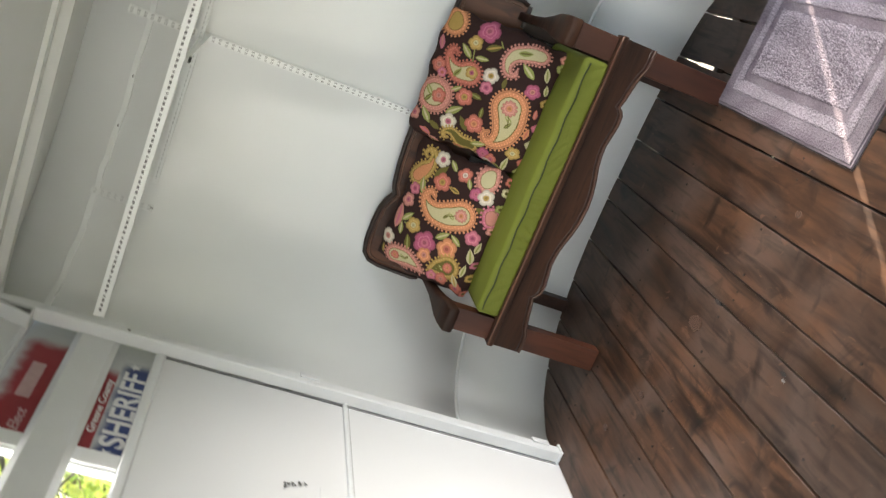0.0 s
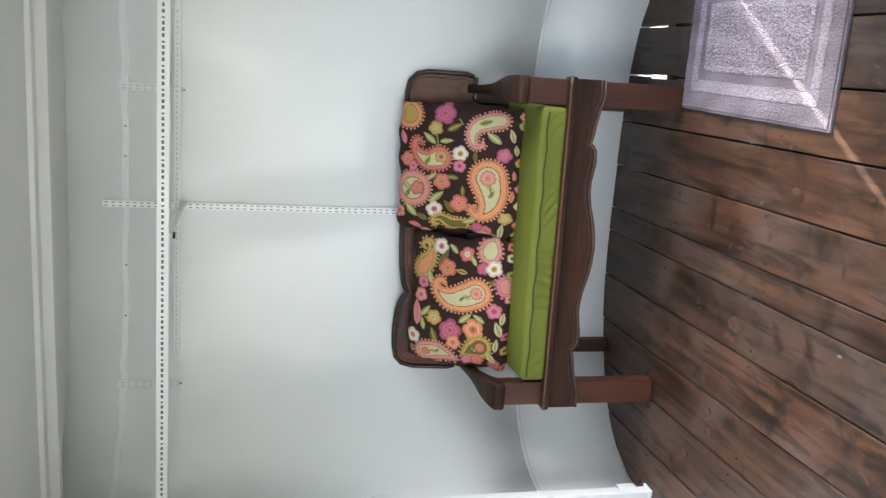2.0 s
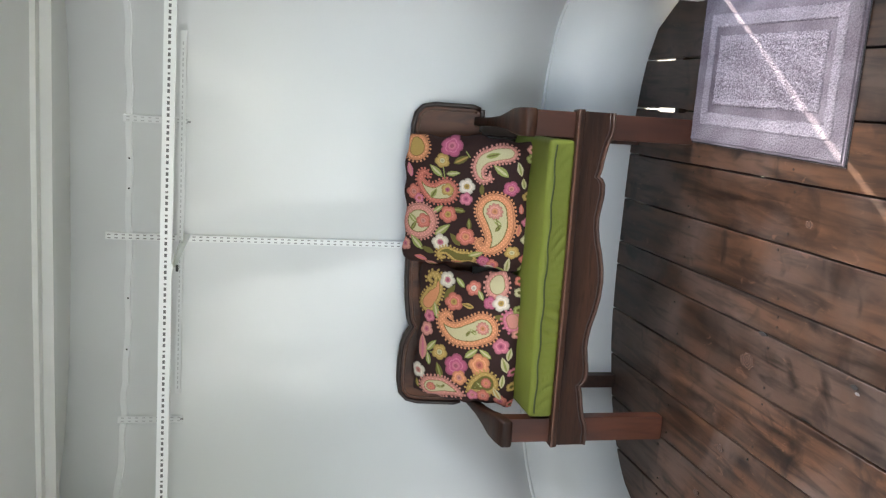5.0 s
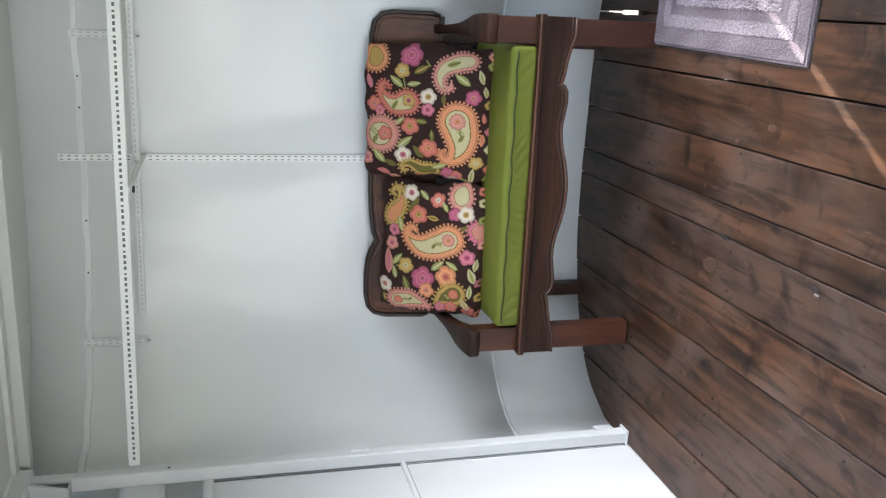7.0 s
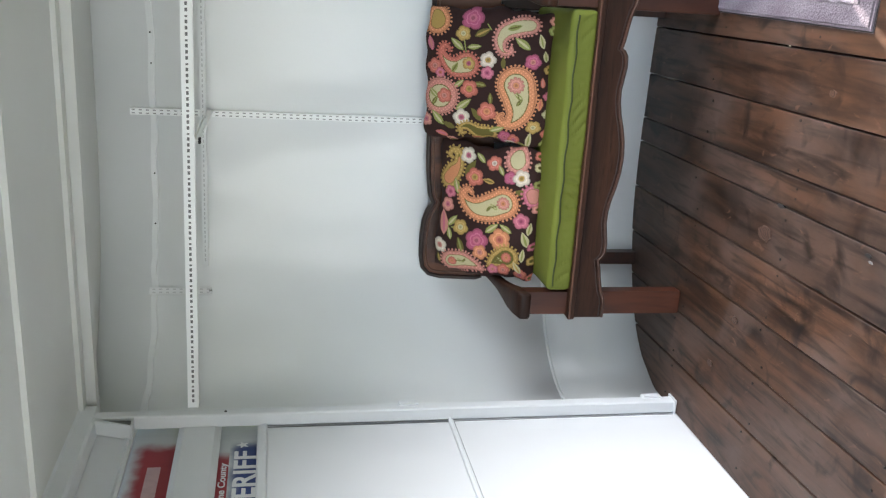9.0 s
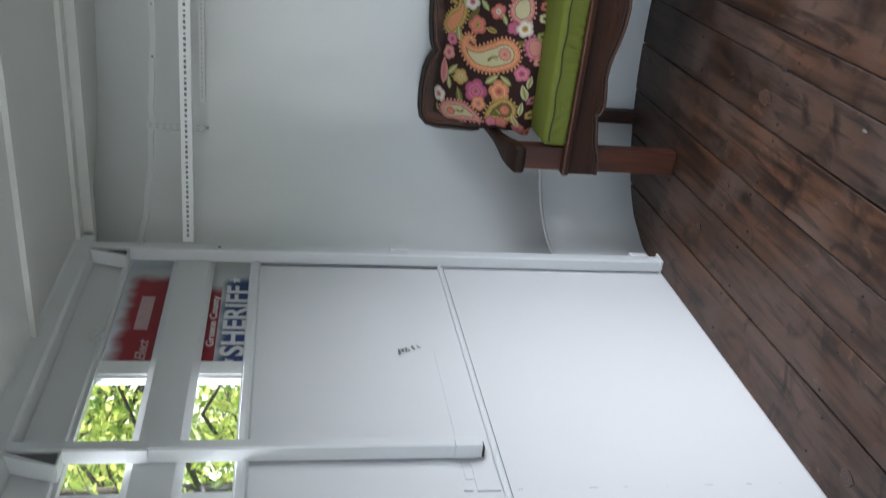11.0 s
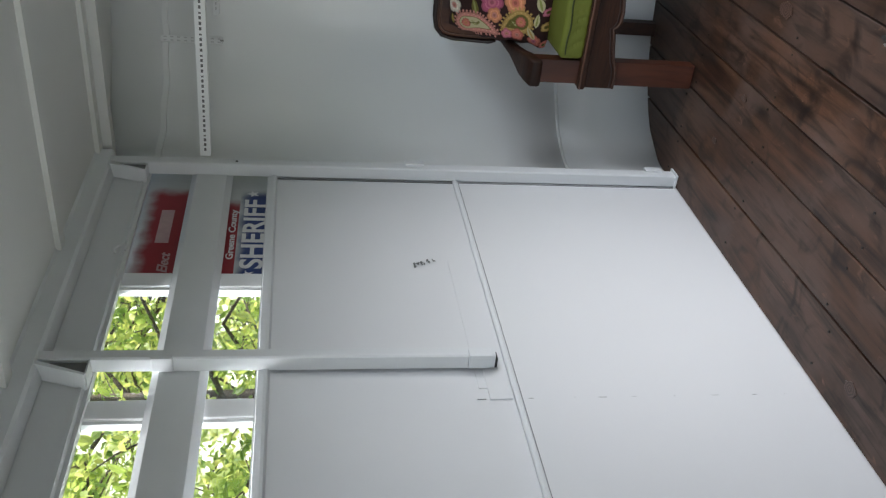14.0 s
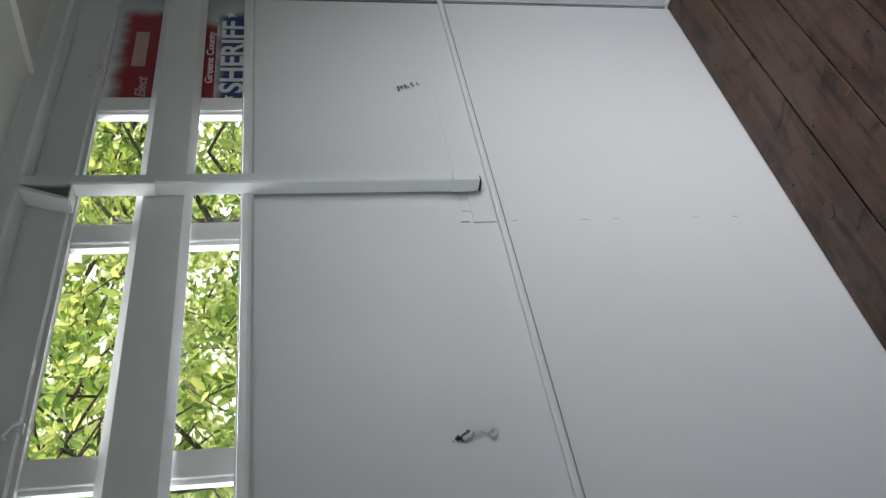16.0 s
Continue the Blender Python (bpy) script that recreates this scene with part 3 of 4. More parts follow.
cond = nose_line(-0.003)[1:-1]
bm = bmesh.new()
rings = []
for k, q in enumerate(cond):
    z = 1.945 + 0.003 * math.sin(k * 0.9) + (0.008 if 0.34 < q.x < 0.40 else 0)
    n = (Vector((1.0, -0.4)) - q).normalized()
    o = q - 0.01 * n
    e = q + 0.006 * n
    rings.append([bm.verts.new((o.x, o.y, z - 0.013)), bm.verts.new((e.x, e.y, z - 0.010)), bm.verts.new((e.x, e.y, z + 0.010)), bm.verts.new((o.x, o.y, z + 0.013))])
for a, b in zip(rings, rings[1:]):
    for k in range(4):
        bm.faces.new((a[k], a[(k + 1) % 4], b[(k + 1) % 4], b[k]))
bm.faces.new(rings[0][::-1]), bm.faces.new(rings[-1])
bmesh.ops.recalc_face_normals(bm, faces=bm.faces[:])
channel = tagged(link_mesh("wire_channel", bm, M_NOSE), "flat white wire channel painted over, fixed along the nose wall", "wire channel")
for x in (0.55, 0.74, 1.15, 1.26):
    part("screw", tube([(x, nose_y(x) + 0.002, 1.944), (x, nose_y(x) - 0.0105, 1.944)], 0.0035, 6), M_DARK, channel)

# ---- floor: single planks ----
EDGES = (0.0, 0.188, 0.380, 0.554, 0.744, 0.932, 1.030, 1.210, 1.394, 1.578, 1.765, 2.0)
SKEW = -0.02        # slant fitted to the plank seams in the camera's view
# unseen dark slabs added under the planks block light from the gaps
floor = link_mesh("floor", box((0.0, REAR, -0.10), (1.34, 0.02, -0.045)), M_PAN)
tagged(floor, "dark-stained worn wooden plank floor", "floor", kind="structure")
part("gap_blocker", box((1.34, REAR, -0.10), (2.0, -0.30, -0.045)), M_PAN, floor)
part("gap_blocker", box((1.46, -0.30, -0.10), (2.0, 0.10, -0.045)), M_PAN, floor)
part("gap_blocker", box((0.05, 0.02, -0.10), (1.34, 0.45, -0.045)), M_PAN, floor)
part("gap_blocker", box((1.34, -0.20, -0.10), (1.46, 0.10, -0.045)), M_PAN, floor)
part("gap_blocker", box((1.34, 0.10, -0.10), (1.50, 0.62, -0.045)), M_PAN, floor)
GAPS = {1.578: (0.17, 0.48, 0.016), 1.765: (0.10, 0.46, 0.010), 1.394: (-0.31, -0.16, 0.008)}
rnd = random.Random(5)
for x0, x1 in zip(EDGES, EDGES[1:]):
    ends = [nose_y(x0 + 0.01) + 0.012, nose_y((x0 + x1) / 2) + 0.012, nose_y(x1 - 0.01) + 0.012]
    g0, g1 = 0.0022 + 0.0018 * rnd.random(), 0.0022 + 0.0018 * rnd.random()
    right = [(x1 - g1, REAR)]
    if x1 in GAPS:
        a, b, w = GAPS[x1]
        right += [(x1 - g1, a), (x1 - w / 2, a + 0.02), (x1 - w / 2, b - 0.02), (x1 - g1, b)]
    left = []
    if x0 in GAPS:
        a, b, w = GAPS[x0]
        left += [(x0 + g0, b), (x0 + w / 2, b - 0.02), (x0 + w / 2, a + 0.02), (x0 + g0, a)]
    pts = right + [(x1 - g1, ends[2]), ((x0 + x1) / 2, ends[1]), (x0 + g0, ends[0])] + left + [(x0 + g0, REAR)]
    cx = (x0 + x1) / 2
    dz = -0.0025 * rnd.random()
    flat = [(px - cx + (SKEW * py if 0.0 < px < 2.0 and abs(px) > 0.01 and px < 1.99 else 0.0), py) for px, py in pts]
    bm = prism(flat, "z", -0.044, dz)
    top = [e for e in bm.edges if all(abs(v.co.z - dz) < 1e-5 for v in e.verts)]
    bmesh.ops.bevel(bm, geom=top, offset=0.0014, segments=1, affect="EDGES")
    ob = part("plank", bm, M_FLOOR, floor)
    ob.location.x = cx
# added pieces that split the bright floor gaps in two
for x, y0, y1 in ((1.578, 0.235, 0.268), (1.765, 0.25, 0.31)):
    part("gap_divider", box((x - 0.04, y0, -0.075), (x + 0.03, y1, -0.0445)), M_PAN, floor)
    part("splinter", box((x - 0.014, y0, -0.044), (x + 0.006, y1, -0.006), 0.002), M_FLOOR, floor)
M_NAIL = material("rusty_nail", (0.015, 0.012, 0.01), 0.6)
nail = None
for x0, x1 in zip(EDGES, EDGES[1:]):
    for y in (0.05, -0.52, -1.12, -1.75):
        for dx in (0.03, x1 - x0 - 0.03):
            if y < nose_y(x0 + dx) - 0.05:
                at = (x0 + dx + SKEW * y + 0.012 * rnd.uniform(-1, 1), y + 0.03 * rnd.uniform(-1, 1), 0.0)
                if nail is None:
                    nail = part("nail_head", tube([(0, 0, -0.004), (0, 0, 0.0008)], 0.0042, 7), M_NAIL, floor)
                else:
                    c = new("nail_head", nail.data)
                    c.parent = floor
                    c.location = Vector(at)
                    continue
                nail.location = Vector(at)



def knot_material(name, core, rim):
    """Rings of grain round a knot."""
    m = bpy.data.materials.new(name)
    m.use_nodes = True
    t = m.node_tree
    b = t.nodes["Principled BSDF"]
    co = t.nodes.new("ShaderNodeTexCoord")
    wv = t.nodes.new("ShaderNodeTexWave")
    wv.wave_type, wv.rings_direction = "RINGS", "Z"
    wv.inputs["Scale"].default_value, wv.inputs["Distortion"].default_value, wv.inputs["Detail"].default_value = 38.0, 5.0, 3.0
    wv.inputs["Detail Scale"].default_value = 2.0
    t.links.new(co.outputs["Object"], wv.inputs["Vector"])
    mx = t.nodes.new("ShaderNodeMix")
    mx.data_type = "RGBA"
    mx.inputs[6].default_value, mx.inputs[7].default_value = (*core, 1), (*rim, 1)
    t.links.new(wv.outputs[1], mx.inputs[0])
    t.links.new(mx.outputs[2], b.inputs["Base Color"])
    b.inputs["Roughness"].default_value = 0.42
    return m


M_KNOT = knot_material("floor_knot", (0.022, 0.011, 0.008), (0.075, 0.042, 0.030))
for x, y, rx, ry, mat, nm in ((0.836, -0.42, 0.028, 0.045, M_KNOT, "knot"), (0.108, -1.30, 0.022, 0.03, M_KNOT, "knot"), (0.940, -0.480, 0.007, 0.022, M_DARK, "knot_hole"),
                              (0.926, -0.90, 0.006, 0.016, M_DARK, "knot_hole"), (0.912, -0.915, 0.004, 0.010, M_SLOT2, "chip"), (0.508, -0.34, 0.012, 0.02, M_KNOT, "knot"),
                              (0.30, -0.233, 0.012, 0.02, M_KNOT, "knot"), (1.30, -0.62, 0.012, 0.018, M_KNOT, "knot")):
    bm = bmesh.new()
    ring = [bm.verts.new((rx * w * math.cos(k * math.tau / 14), ry * w * math.sin(k * math.tau / 14), 0)) for k in range(14) for w in [rnd.uniform(0.75, 1.05)]]
    bm.faces.new(ring)
    out = bmesh.ops.extrude_face_region(bm, geom=bm.faces[:])
    for v in out["geom"]:
        if isinstance(v, bmesh.types.BMVert):
            v.co.z -= 0.006
    bmesh.ops.recalc_face_normals(bm, faces=bm.faces[:])
    part(nm, bm, mat, floor).location = (x, y, 0.0005)

# ---- the door, swung open outside the doorway ----
door = thing("side_door", "white-painted metal side door swung open on its hinges", "door")
part("leaf", box((2.035, 0.062, 0.02), (2.74, 0.09, 1.93), 0.004), M_STEEL, door)
for z in (0.3, 1.0, 1.7):
    part("hinge", tube([(2.022, 0.105, z), (2.022, 0.105, z + 0.07)], 0.008), M_STEEL, door, smooth=True)

# ---- bath mat ----
def mat_mesh(wide, long):
    nx, ny = 250, 424
    rs = np.random.RandomState(3)
    xs, ys = np.meshgrid(np.linspace(0, wide, nx), np.linspace(0, long, ny), indexing="ij")
    d = np.minimum(np.minimum(xs, wide - xs), np.minimum(ys, long - ys))
    tuft = rs.rand(nx, ny)
    d = d + np.where(d > 0.03, 0.006, 0.0) * (np.roll(tuft, 5, 0) - 0.5)
    tuft = (tuft + np.roll(tuft, 1, 0) + np.roll(tuft, 1, 1) + np.roll(np.roll(tuft, 1, 0), 1, 1)) / 4
    tuft = np.clip((tuft - 0.5) * 2.0 + 0.5, 0, 1)
    high = np.where(d < 0.068, 0.011, np.where(d < 0.106, 0.0138, np.where(d < 0.138, 0.0105, np.where(d < 0.158, 0.0135, 0.013))))
    rough = np.where(d < 0.068, 0.0018, np.where(d < 0.106, 0.0030, np.where(d < 0.138, 0.0012, 0.0042)))
    z = high + rough * (tuft - 0.5)
    z = np.where(d < 0.004, 0.001, np.where(d < 0.012, 0.007, z))
    a = np.array((0.088, 0.070, 0.086))
    b = np.array((0.300, 0.262, 0.295))
    light = np.where(d < 0.068, 0.26, np.where(d < 0.106, 0.66, np.where(d < 0.138, 0.20, np.where(d < 0.158, 0.62, 0.45))))
    amp = np.where(d < 0.068, 0.18, np.where(d < 0.106, 0.45, np.where(d < 0.138, 0.2, 0.95)))
    worn = 0.15 * (np.sin(xs * 23 + 2 * np.sin(ys * 9)) * np.sin(ys * 17 + 3 * np.sin(xs * 13)))
    f = np.clip(light + worn + amp * (tuft - 0.5), 0, 1)[..., None]
    col = a * (1 - f) + b * f
    jit = 0.0008
    co = np.stack([xs + jit * (rs.rand(nx, ny) - .5), ys + jit * (rs.rand(nx, ny) - .5), z], -1).reshape(-1, 3)
    idx = np.arange(nx * ny).reshape(nx, ny)
    quads = np.stack([idx[:-1, :-1], idx[1:, :-1], idx[1:, 1:], idx[:-1, 1:]], -1).reshape(-1, 4)
    me = bpy.data.meshes.new("bath_mat")
    me.from_pydata(co.tolist(), [], quads.tolist())
    at = me.color_attributes.new("print", "FLOAT_COLOR", "POINT")
    at.data.foreach_set("color", np.concatenate([col.reshape(-1, 3), np.ones((nx * ny, 1))], 1).astype(np.float32).ravel())
    return me


def printed_cloth(name, rough, bump, fine):
    """Cloth whose dyed print lies in the mesh's colour layer, with a woven relief."""
    m = bpy.data.materials.new(name)
    m.use_nodes = True
    t = m.node_tree
    b = t.nodes["Principled BSDF"]
    at = t.nodes.new("ShaderNodeAttribute")
    at.attribute_name = "print"
    co = t.nodes.new("ShaderNodeTexCoord")
    nz = t.nodes.new("ShaderNodeTexNoise")
    nz.inputs["Scale"].default_value, nz.inputs["Detail"].default_value = fine, 3
    t.links.new(co.outputs["Object"], nz.inputs["Vector"])
    r = t.nodes.new("ShaderNodeMapRange")
    r.inputs[3].default_value, r.inputs[4].default_value = 0.72, 1.25
    t.links.new(nz.outputs[0], r.inputs[0])
    mul = t.nodes.new("ShaderNodeVectorMath")
    mul.operation = "SCALE"
    t.links.new(at.outputs["Color"], mul.inputs[0])
    t.links.new(r.outputs[0], mul.inputs["Scale"])
    t.links.new(mul.outputs[0], b.inputs["Base Color"])
    bp = t.nodes.new("ShaderNodeBump")
    bp.inputs["Strength"].default_value, bp.inputs["Distance"].default_value = bump, 0.002
    t.links.new(nz.outputs[0], bp.inputs["Height"])
    t.links.new(bp.outputs[0], b.inputs["Normal"])
    b.inputs["Roughness"].default_value = rough
    b.inputs["Specular IOR Level"].default_value = 0.12
    return m


me = mat_mesh(0.497, 0.842)
me.materials.append(printed_cloth("mauve_tufted_pile", 0.9, 0.3, 300))
rug = tagged(new("bath_mat", me), "mauve-grey tufted bath mat with sculpted border bands", "mat")
rug.location = (1.470, -0.738, 0.001)
part("backing_edge", box((0.001, 0.001, -0.001), (0.496, 0.841, 0.002), 0.0005), M_RUBBER, rug, "dark bound edge")

# ---- settee ----
M_RIM = wood("rim_and_shaded_leg_wood", (0.012, 0.004, 0.0025), (0.030, 0.009, 0.004), (0.02, 0.007, 0.004), 0.4)
M_LIGHT_EDGE = wood("lighter_edge_wood", (0.075, 0.030, 0.016), (0.16, 0.070, 0.038), (0.10, 0.040, 0.02), 0.4, stretch=(1.5, 8, 8))
M_BEAD = wood("bead_wood", (0.034, 0.013, 0.007), (0.078, 0.032, 0.017), (0.052, 0.021, 0.011), 0.42, stretch=(1.5, 8, 8))
BENCH = pose(0.366, 0.045, 0, 0, 0, 2.1)
W = 1.186
settee = thing("settee", "dark-stained wooden two-seat settee with scalloped apron", "settee", BENCH)


def mirrored(bm):
    """The same part on the settee's other end."""
    for v in bm.verts:
        v.co.x = W - v.co.x
    bmesh.ops.reverse_faces(bm, faces=bm.faces[:])
    return bm


def loft(stations, bm=None):
    """A beam through rounded rectangles (x0, x1, y, z0, z1), along y."""
    bm = bm or bmesh.new()
    rings = []
    for x0, x1, y, z0, z1 in stations:
        r = min(x1 - x0, z1 - z0) * 0.22
        pts = []
        for cx, cz, q in ((x1 - r, z1 - r, 0), (x0 + r, z1 - r, 1), (x0 + r, z0 + r, 2), (x1 - r, z0 + r, 3)):
            for k in range(4):
                a = q * math.pi / 2 + k * math.pi / 6
                pts.append(bm.verts.new((cx + r * math.cos(a), y, cz + r * math.sin(a))))
        rings.append(pts)
    n = 16
    for a, b in zip(rings, rings[1:]):
        for k in range(n):
            bm.faces.new((a[k], a[(k + 1) % n], b[(k + 1) % n], b[k]))
    bm.faces.new(rings[0][::-1])
    bm.faces.new(rings[-1])
    bmesh.ops.recalc_face_normals(bm, faces=bm.faces[:])
    return bm


def front_post():
    return box((0.004, 0.006, 0.0), (0.092, 0.062, 0.606), 0.006)


def arm():
    return loft([(0.006, 0.090, -0.034, 0.596, 0.626), (0.0, 0.096, -0.028, 0.592, 0.634), (0.0, 0.096, 0.03, 0.598, 0.644), (0.004, 0.090, 0.08, 0.602, 0.650),
                 (0.018, 0.080, 0.13, 0.610, 0.655), (0.034, 0.074, 0.20, 0.622, 0.662), (0.042, 0.074, 0.30, 0.636, 0.672), (0.046, 0.078, 0.45, 0.652, 0.692)])


part("leg", front_post(), M_LEG, settee)
part("leg", mirrored(front_post()), M_LEG, settee)
part("arm", arm(), M_BENCH, settee, smooth=True)
part("arm", mirrored(arm()), M_BENCH, settee, smooth=True)
# rear legs take the darker wood in place of the shade behind the seat
part("rear_leg", box((0.062, 0.44, 0.0), (0.115, 0.49, 0.74), 0.005), M_RIM, settee)
part("rear_leg", box((W - 0.115, 0.44, 0.0), (W - 0.062, 0.49, 0.74), 0.005), M_RIM, settee)

HALF = ((0.0, 0.308), (0.05, 0.306), (0.075, 0.310), (0.095, 0.319), (0.117, 0.325), (0.15, 0.332), (0.185, 0.337), (0.210, 0.343), (0.220, 0.346), (0.228, 0.334), (0.245, 0.324),
        (0.28, 0.322), (0.32, 0.328), (0.36, 0.334), (0.40, 0.332), (0.44, 0.325), (0.49, 0.311), (0.54, 0.301), (0.598, 0.297))
LOW = list(HALF) + [(W - x, z) for x, z in reversed(HALF[:-1])]
apron = part("apron", prism(LOW + [(W, 0.428), (0.0, 0.428)], "y", -0.014, 0.006), M_BENCH, settee)
part("scalloped_bead", tube([(x, -0.015, z + 0.005) for x, z in LOW], 0.0055, 8), M_BEAD, apron, "lighter edge along the scallops", smooth=True)
part("groove", tube([(x, -0.0125, z + 0.018) for x, z in LOW], 0.0036, 6), M_RIM, apron, smooth=True)
part("lip", loft([(-0.004, W + 0.004, -0.026, 0.424, 0.440), (-0.006, W + 0.006, -0.02, 0.420, 0.446), (-0.004, W + 0.004, 0.03, 0.424, 0.444)]), M_BENCH, apron, "worn rounded top moulding")
# the lighter colour holds both wear and a painted highlight on the lip
part("worn_edge", tube([(-0.004 + k * (W + 0.008) / 40, -0.0245 - 0.0008 * math.sin(k * 2.1), 0.4405) for k in range(41)], 0.0042, 6), M_LIGHT_EDGE, apron, "lighter worn edge of the moulding, its highlight painted in", smooth=True)
part("seat_board", box((0.05, 0.03, 0.40), (W - 0.05, 0.44, 0.425), 0.004), M_BENCH, settee)

# scalloped back
END = ((0.04, 0.655), (0.012, 0.665), (0.001, 0.695), (0.0, 0.84), (0.010, 0.885), (0.040, 0.912), (0.09, 0.922), (0.17, 0.922), (0.235, 0.916), (0.275, 0.904), (0.300, 0.890), (0.312, 0.882),
       (0.322, 0.890), (0.345, 0.898), (0.42, 0.908), (0.50, 0.913), (0.598, 0.915))
BACK = list(END) + [(W - x, z) for x, z in reversed(END[:-1])]


def lean(bm):
    for v in bm.verts:
        v.co.y += 0.43 + (v.co.z - 0.69) * 0.16
    return bm


bm = prism(BACK, "y", 0.0, 0.028)
bmesh.ops.bevel(bm, geom=[e for e in bm.edges if abs(e.verts[0].co.y - e.verts[1].co.y) < 1e-6], offset=0.006, segments=2, affect="EDGES")
M_BACK = wood("red_brown_back_wood", (0.040, 0.0125, 0.0055), (0.125, 0.042, 0.018), (0.08, 0.026, 0.012), 0.45, stretch=(8, 8, 1.4), worn=(0.6, 0.9), spec=0.35)
back = part("backrest", lean(bm), M_BACK, settee)


def inset_line(pts, by):
    c = []
    n = len(pts)
    for i in range(1, n - 1):
        d = (Vector(pts[i + 1]) - Vector(pts[i - 1])).normalized()
        q = Vector(pts[i]) + by * Vector((d.y, -d.x))
        c.append((q.x, -0.001, q.y))
    return c


part("back_bead", lean(tube(inset_line(BACK, 0.006), 0.009, 8)), M_RIM, back, "dark rounded rim round the scalloped back", smooth=True)
part("back_groove", lean(tube(inset_line(BACK, 0.026), 0.0035, 6)), M_LIGHT_EDGE, back, "lighter line inside the rim", smooth=True)
for x0, x1 in ((0.016, 0.10), (W - 0.10, W - 0.016)):
    part("foot_bead", lean(box((x0, -0.008, 0.652), (x1, 0.006, 0.669), 0.005)), M_RIM, back)
part("back_rail", lean(box((0.06, 0.0, 0.46), (W - 0.06, 0.022, 0.50), 0.004)), M_BENCH, settee)
for k in range(7):
    x = 0.15 + k * (W - 0.30) / 6
    part("back_slat", lean(box((x - 0.03, 0.002, 0.50), (x + 0.03, 0.016, 0.70), 0.003)), M_BENCH, settee)


# ---- seat cushion ----
def soft_box(lo, hi, r, cuts=26, puff=0.0):
    bm = bmesh.new()
    bmesh.ops.create_cube(bm, size=2.0)
    bmesh.ops.subdivide_edges(bm, edges=bm.edges[:], cuts=cuts, use_grid_fill=True)
    c = (Vector(lo) + Vector(hi)) / 2
    h = (Vector(hi) - Vector(lo)) / 2
    for v in bm.verts:
        n = v.co.copy()
        p = Vector((n.x * h.x, n.y * h.y, n.z * h.z))
        q = Vector([max(-(h[i] - r), min(h[i] - r, p[i])) for i in range(3)])
        d = p - q
        p = q + (d.normalized() * r if d.length > 1e-9 else d)
        if n.z > 0.99:
            p.z += puff * (1 - n.x ** 4) * (1 - n.y ** 2)
        v.co = c + p
    return bm


bm = soft_box((0.100, -0.010, 0.436), (W - 0.100, 0.415, 0.530), 0.020, 130, 0.010)
for v in bm.verts:
    x, y, z = v.co
    pull = max(0.0, 1 - abs(y) / 0.08)
    crease = abs(math.sin(x * 88 + z * 30 + 4 * noise.noise(Vector((x * 6, z * 9, 0)))))
    v.co.y += 0.011 * pull * max(0.0, min(1.0, (0.512 - z) / 0.03)) * (1 - crease) ** 2 * min(1.0, 0.10 + 1.5 * abs(noise.noise(Vector((x * 3.2, 0, 4)))))
    v.co.z += 0.004 * noise.noise(Vector((x * 6, y * 9, z * 6)))
cush = link_mesh("seat_cushion", bm, M_GREEN, smooth=True)
cush.matrix_world = BENCH
tagged(cush, "long lime green box cushion with piped seam on the settee", "cushion")
part("piping", tube([(0.118 + k * (W - 0.236) / 60, -0.0105 + 0.001 * math.sin(k * 1.9), 0.510 + 0.0025 * math.sin(k * 0.7)) for k in range(61)], 0.0034, 6), M_PIPE, cush, "darker green seam piping", smooth=True)

# ---- printed back pillows ----
BROWN, ORANGE, SALMON, PINK, MAGENTA = (0.021, 0.011, 0.011), (0.60, 0.25, 0.125), (0.50, 0.15, 0.11), (0.50, 0.15, 0.21), (0.40, 0.095, 0.17)
CREAM, OCHRE, LEAF, OLIVE, PALE, ROSE = (0.50, 0.46, 0.27), (0.42, 0.28, 0.085), (0.25, 0.28, 0.085), (0.125, 0.115, 0.028), (0.60, 0.54, 0.45), (0.54, 0.23, 0.19)


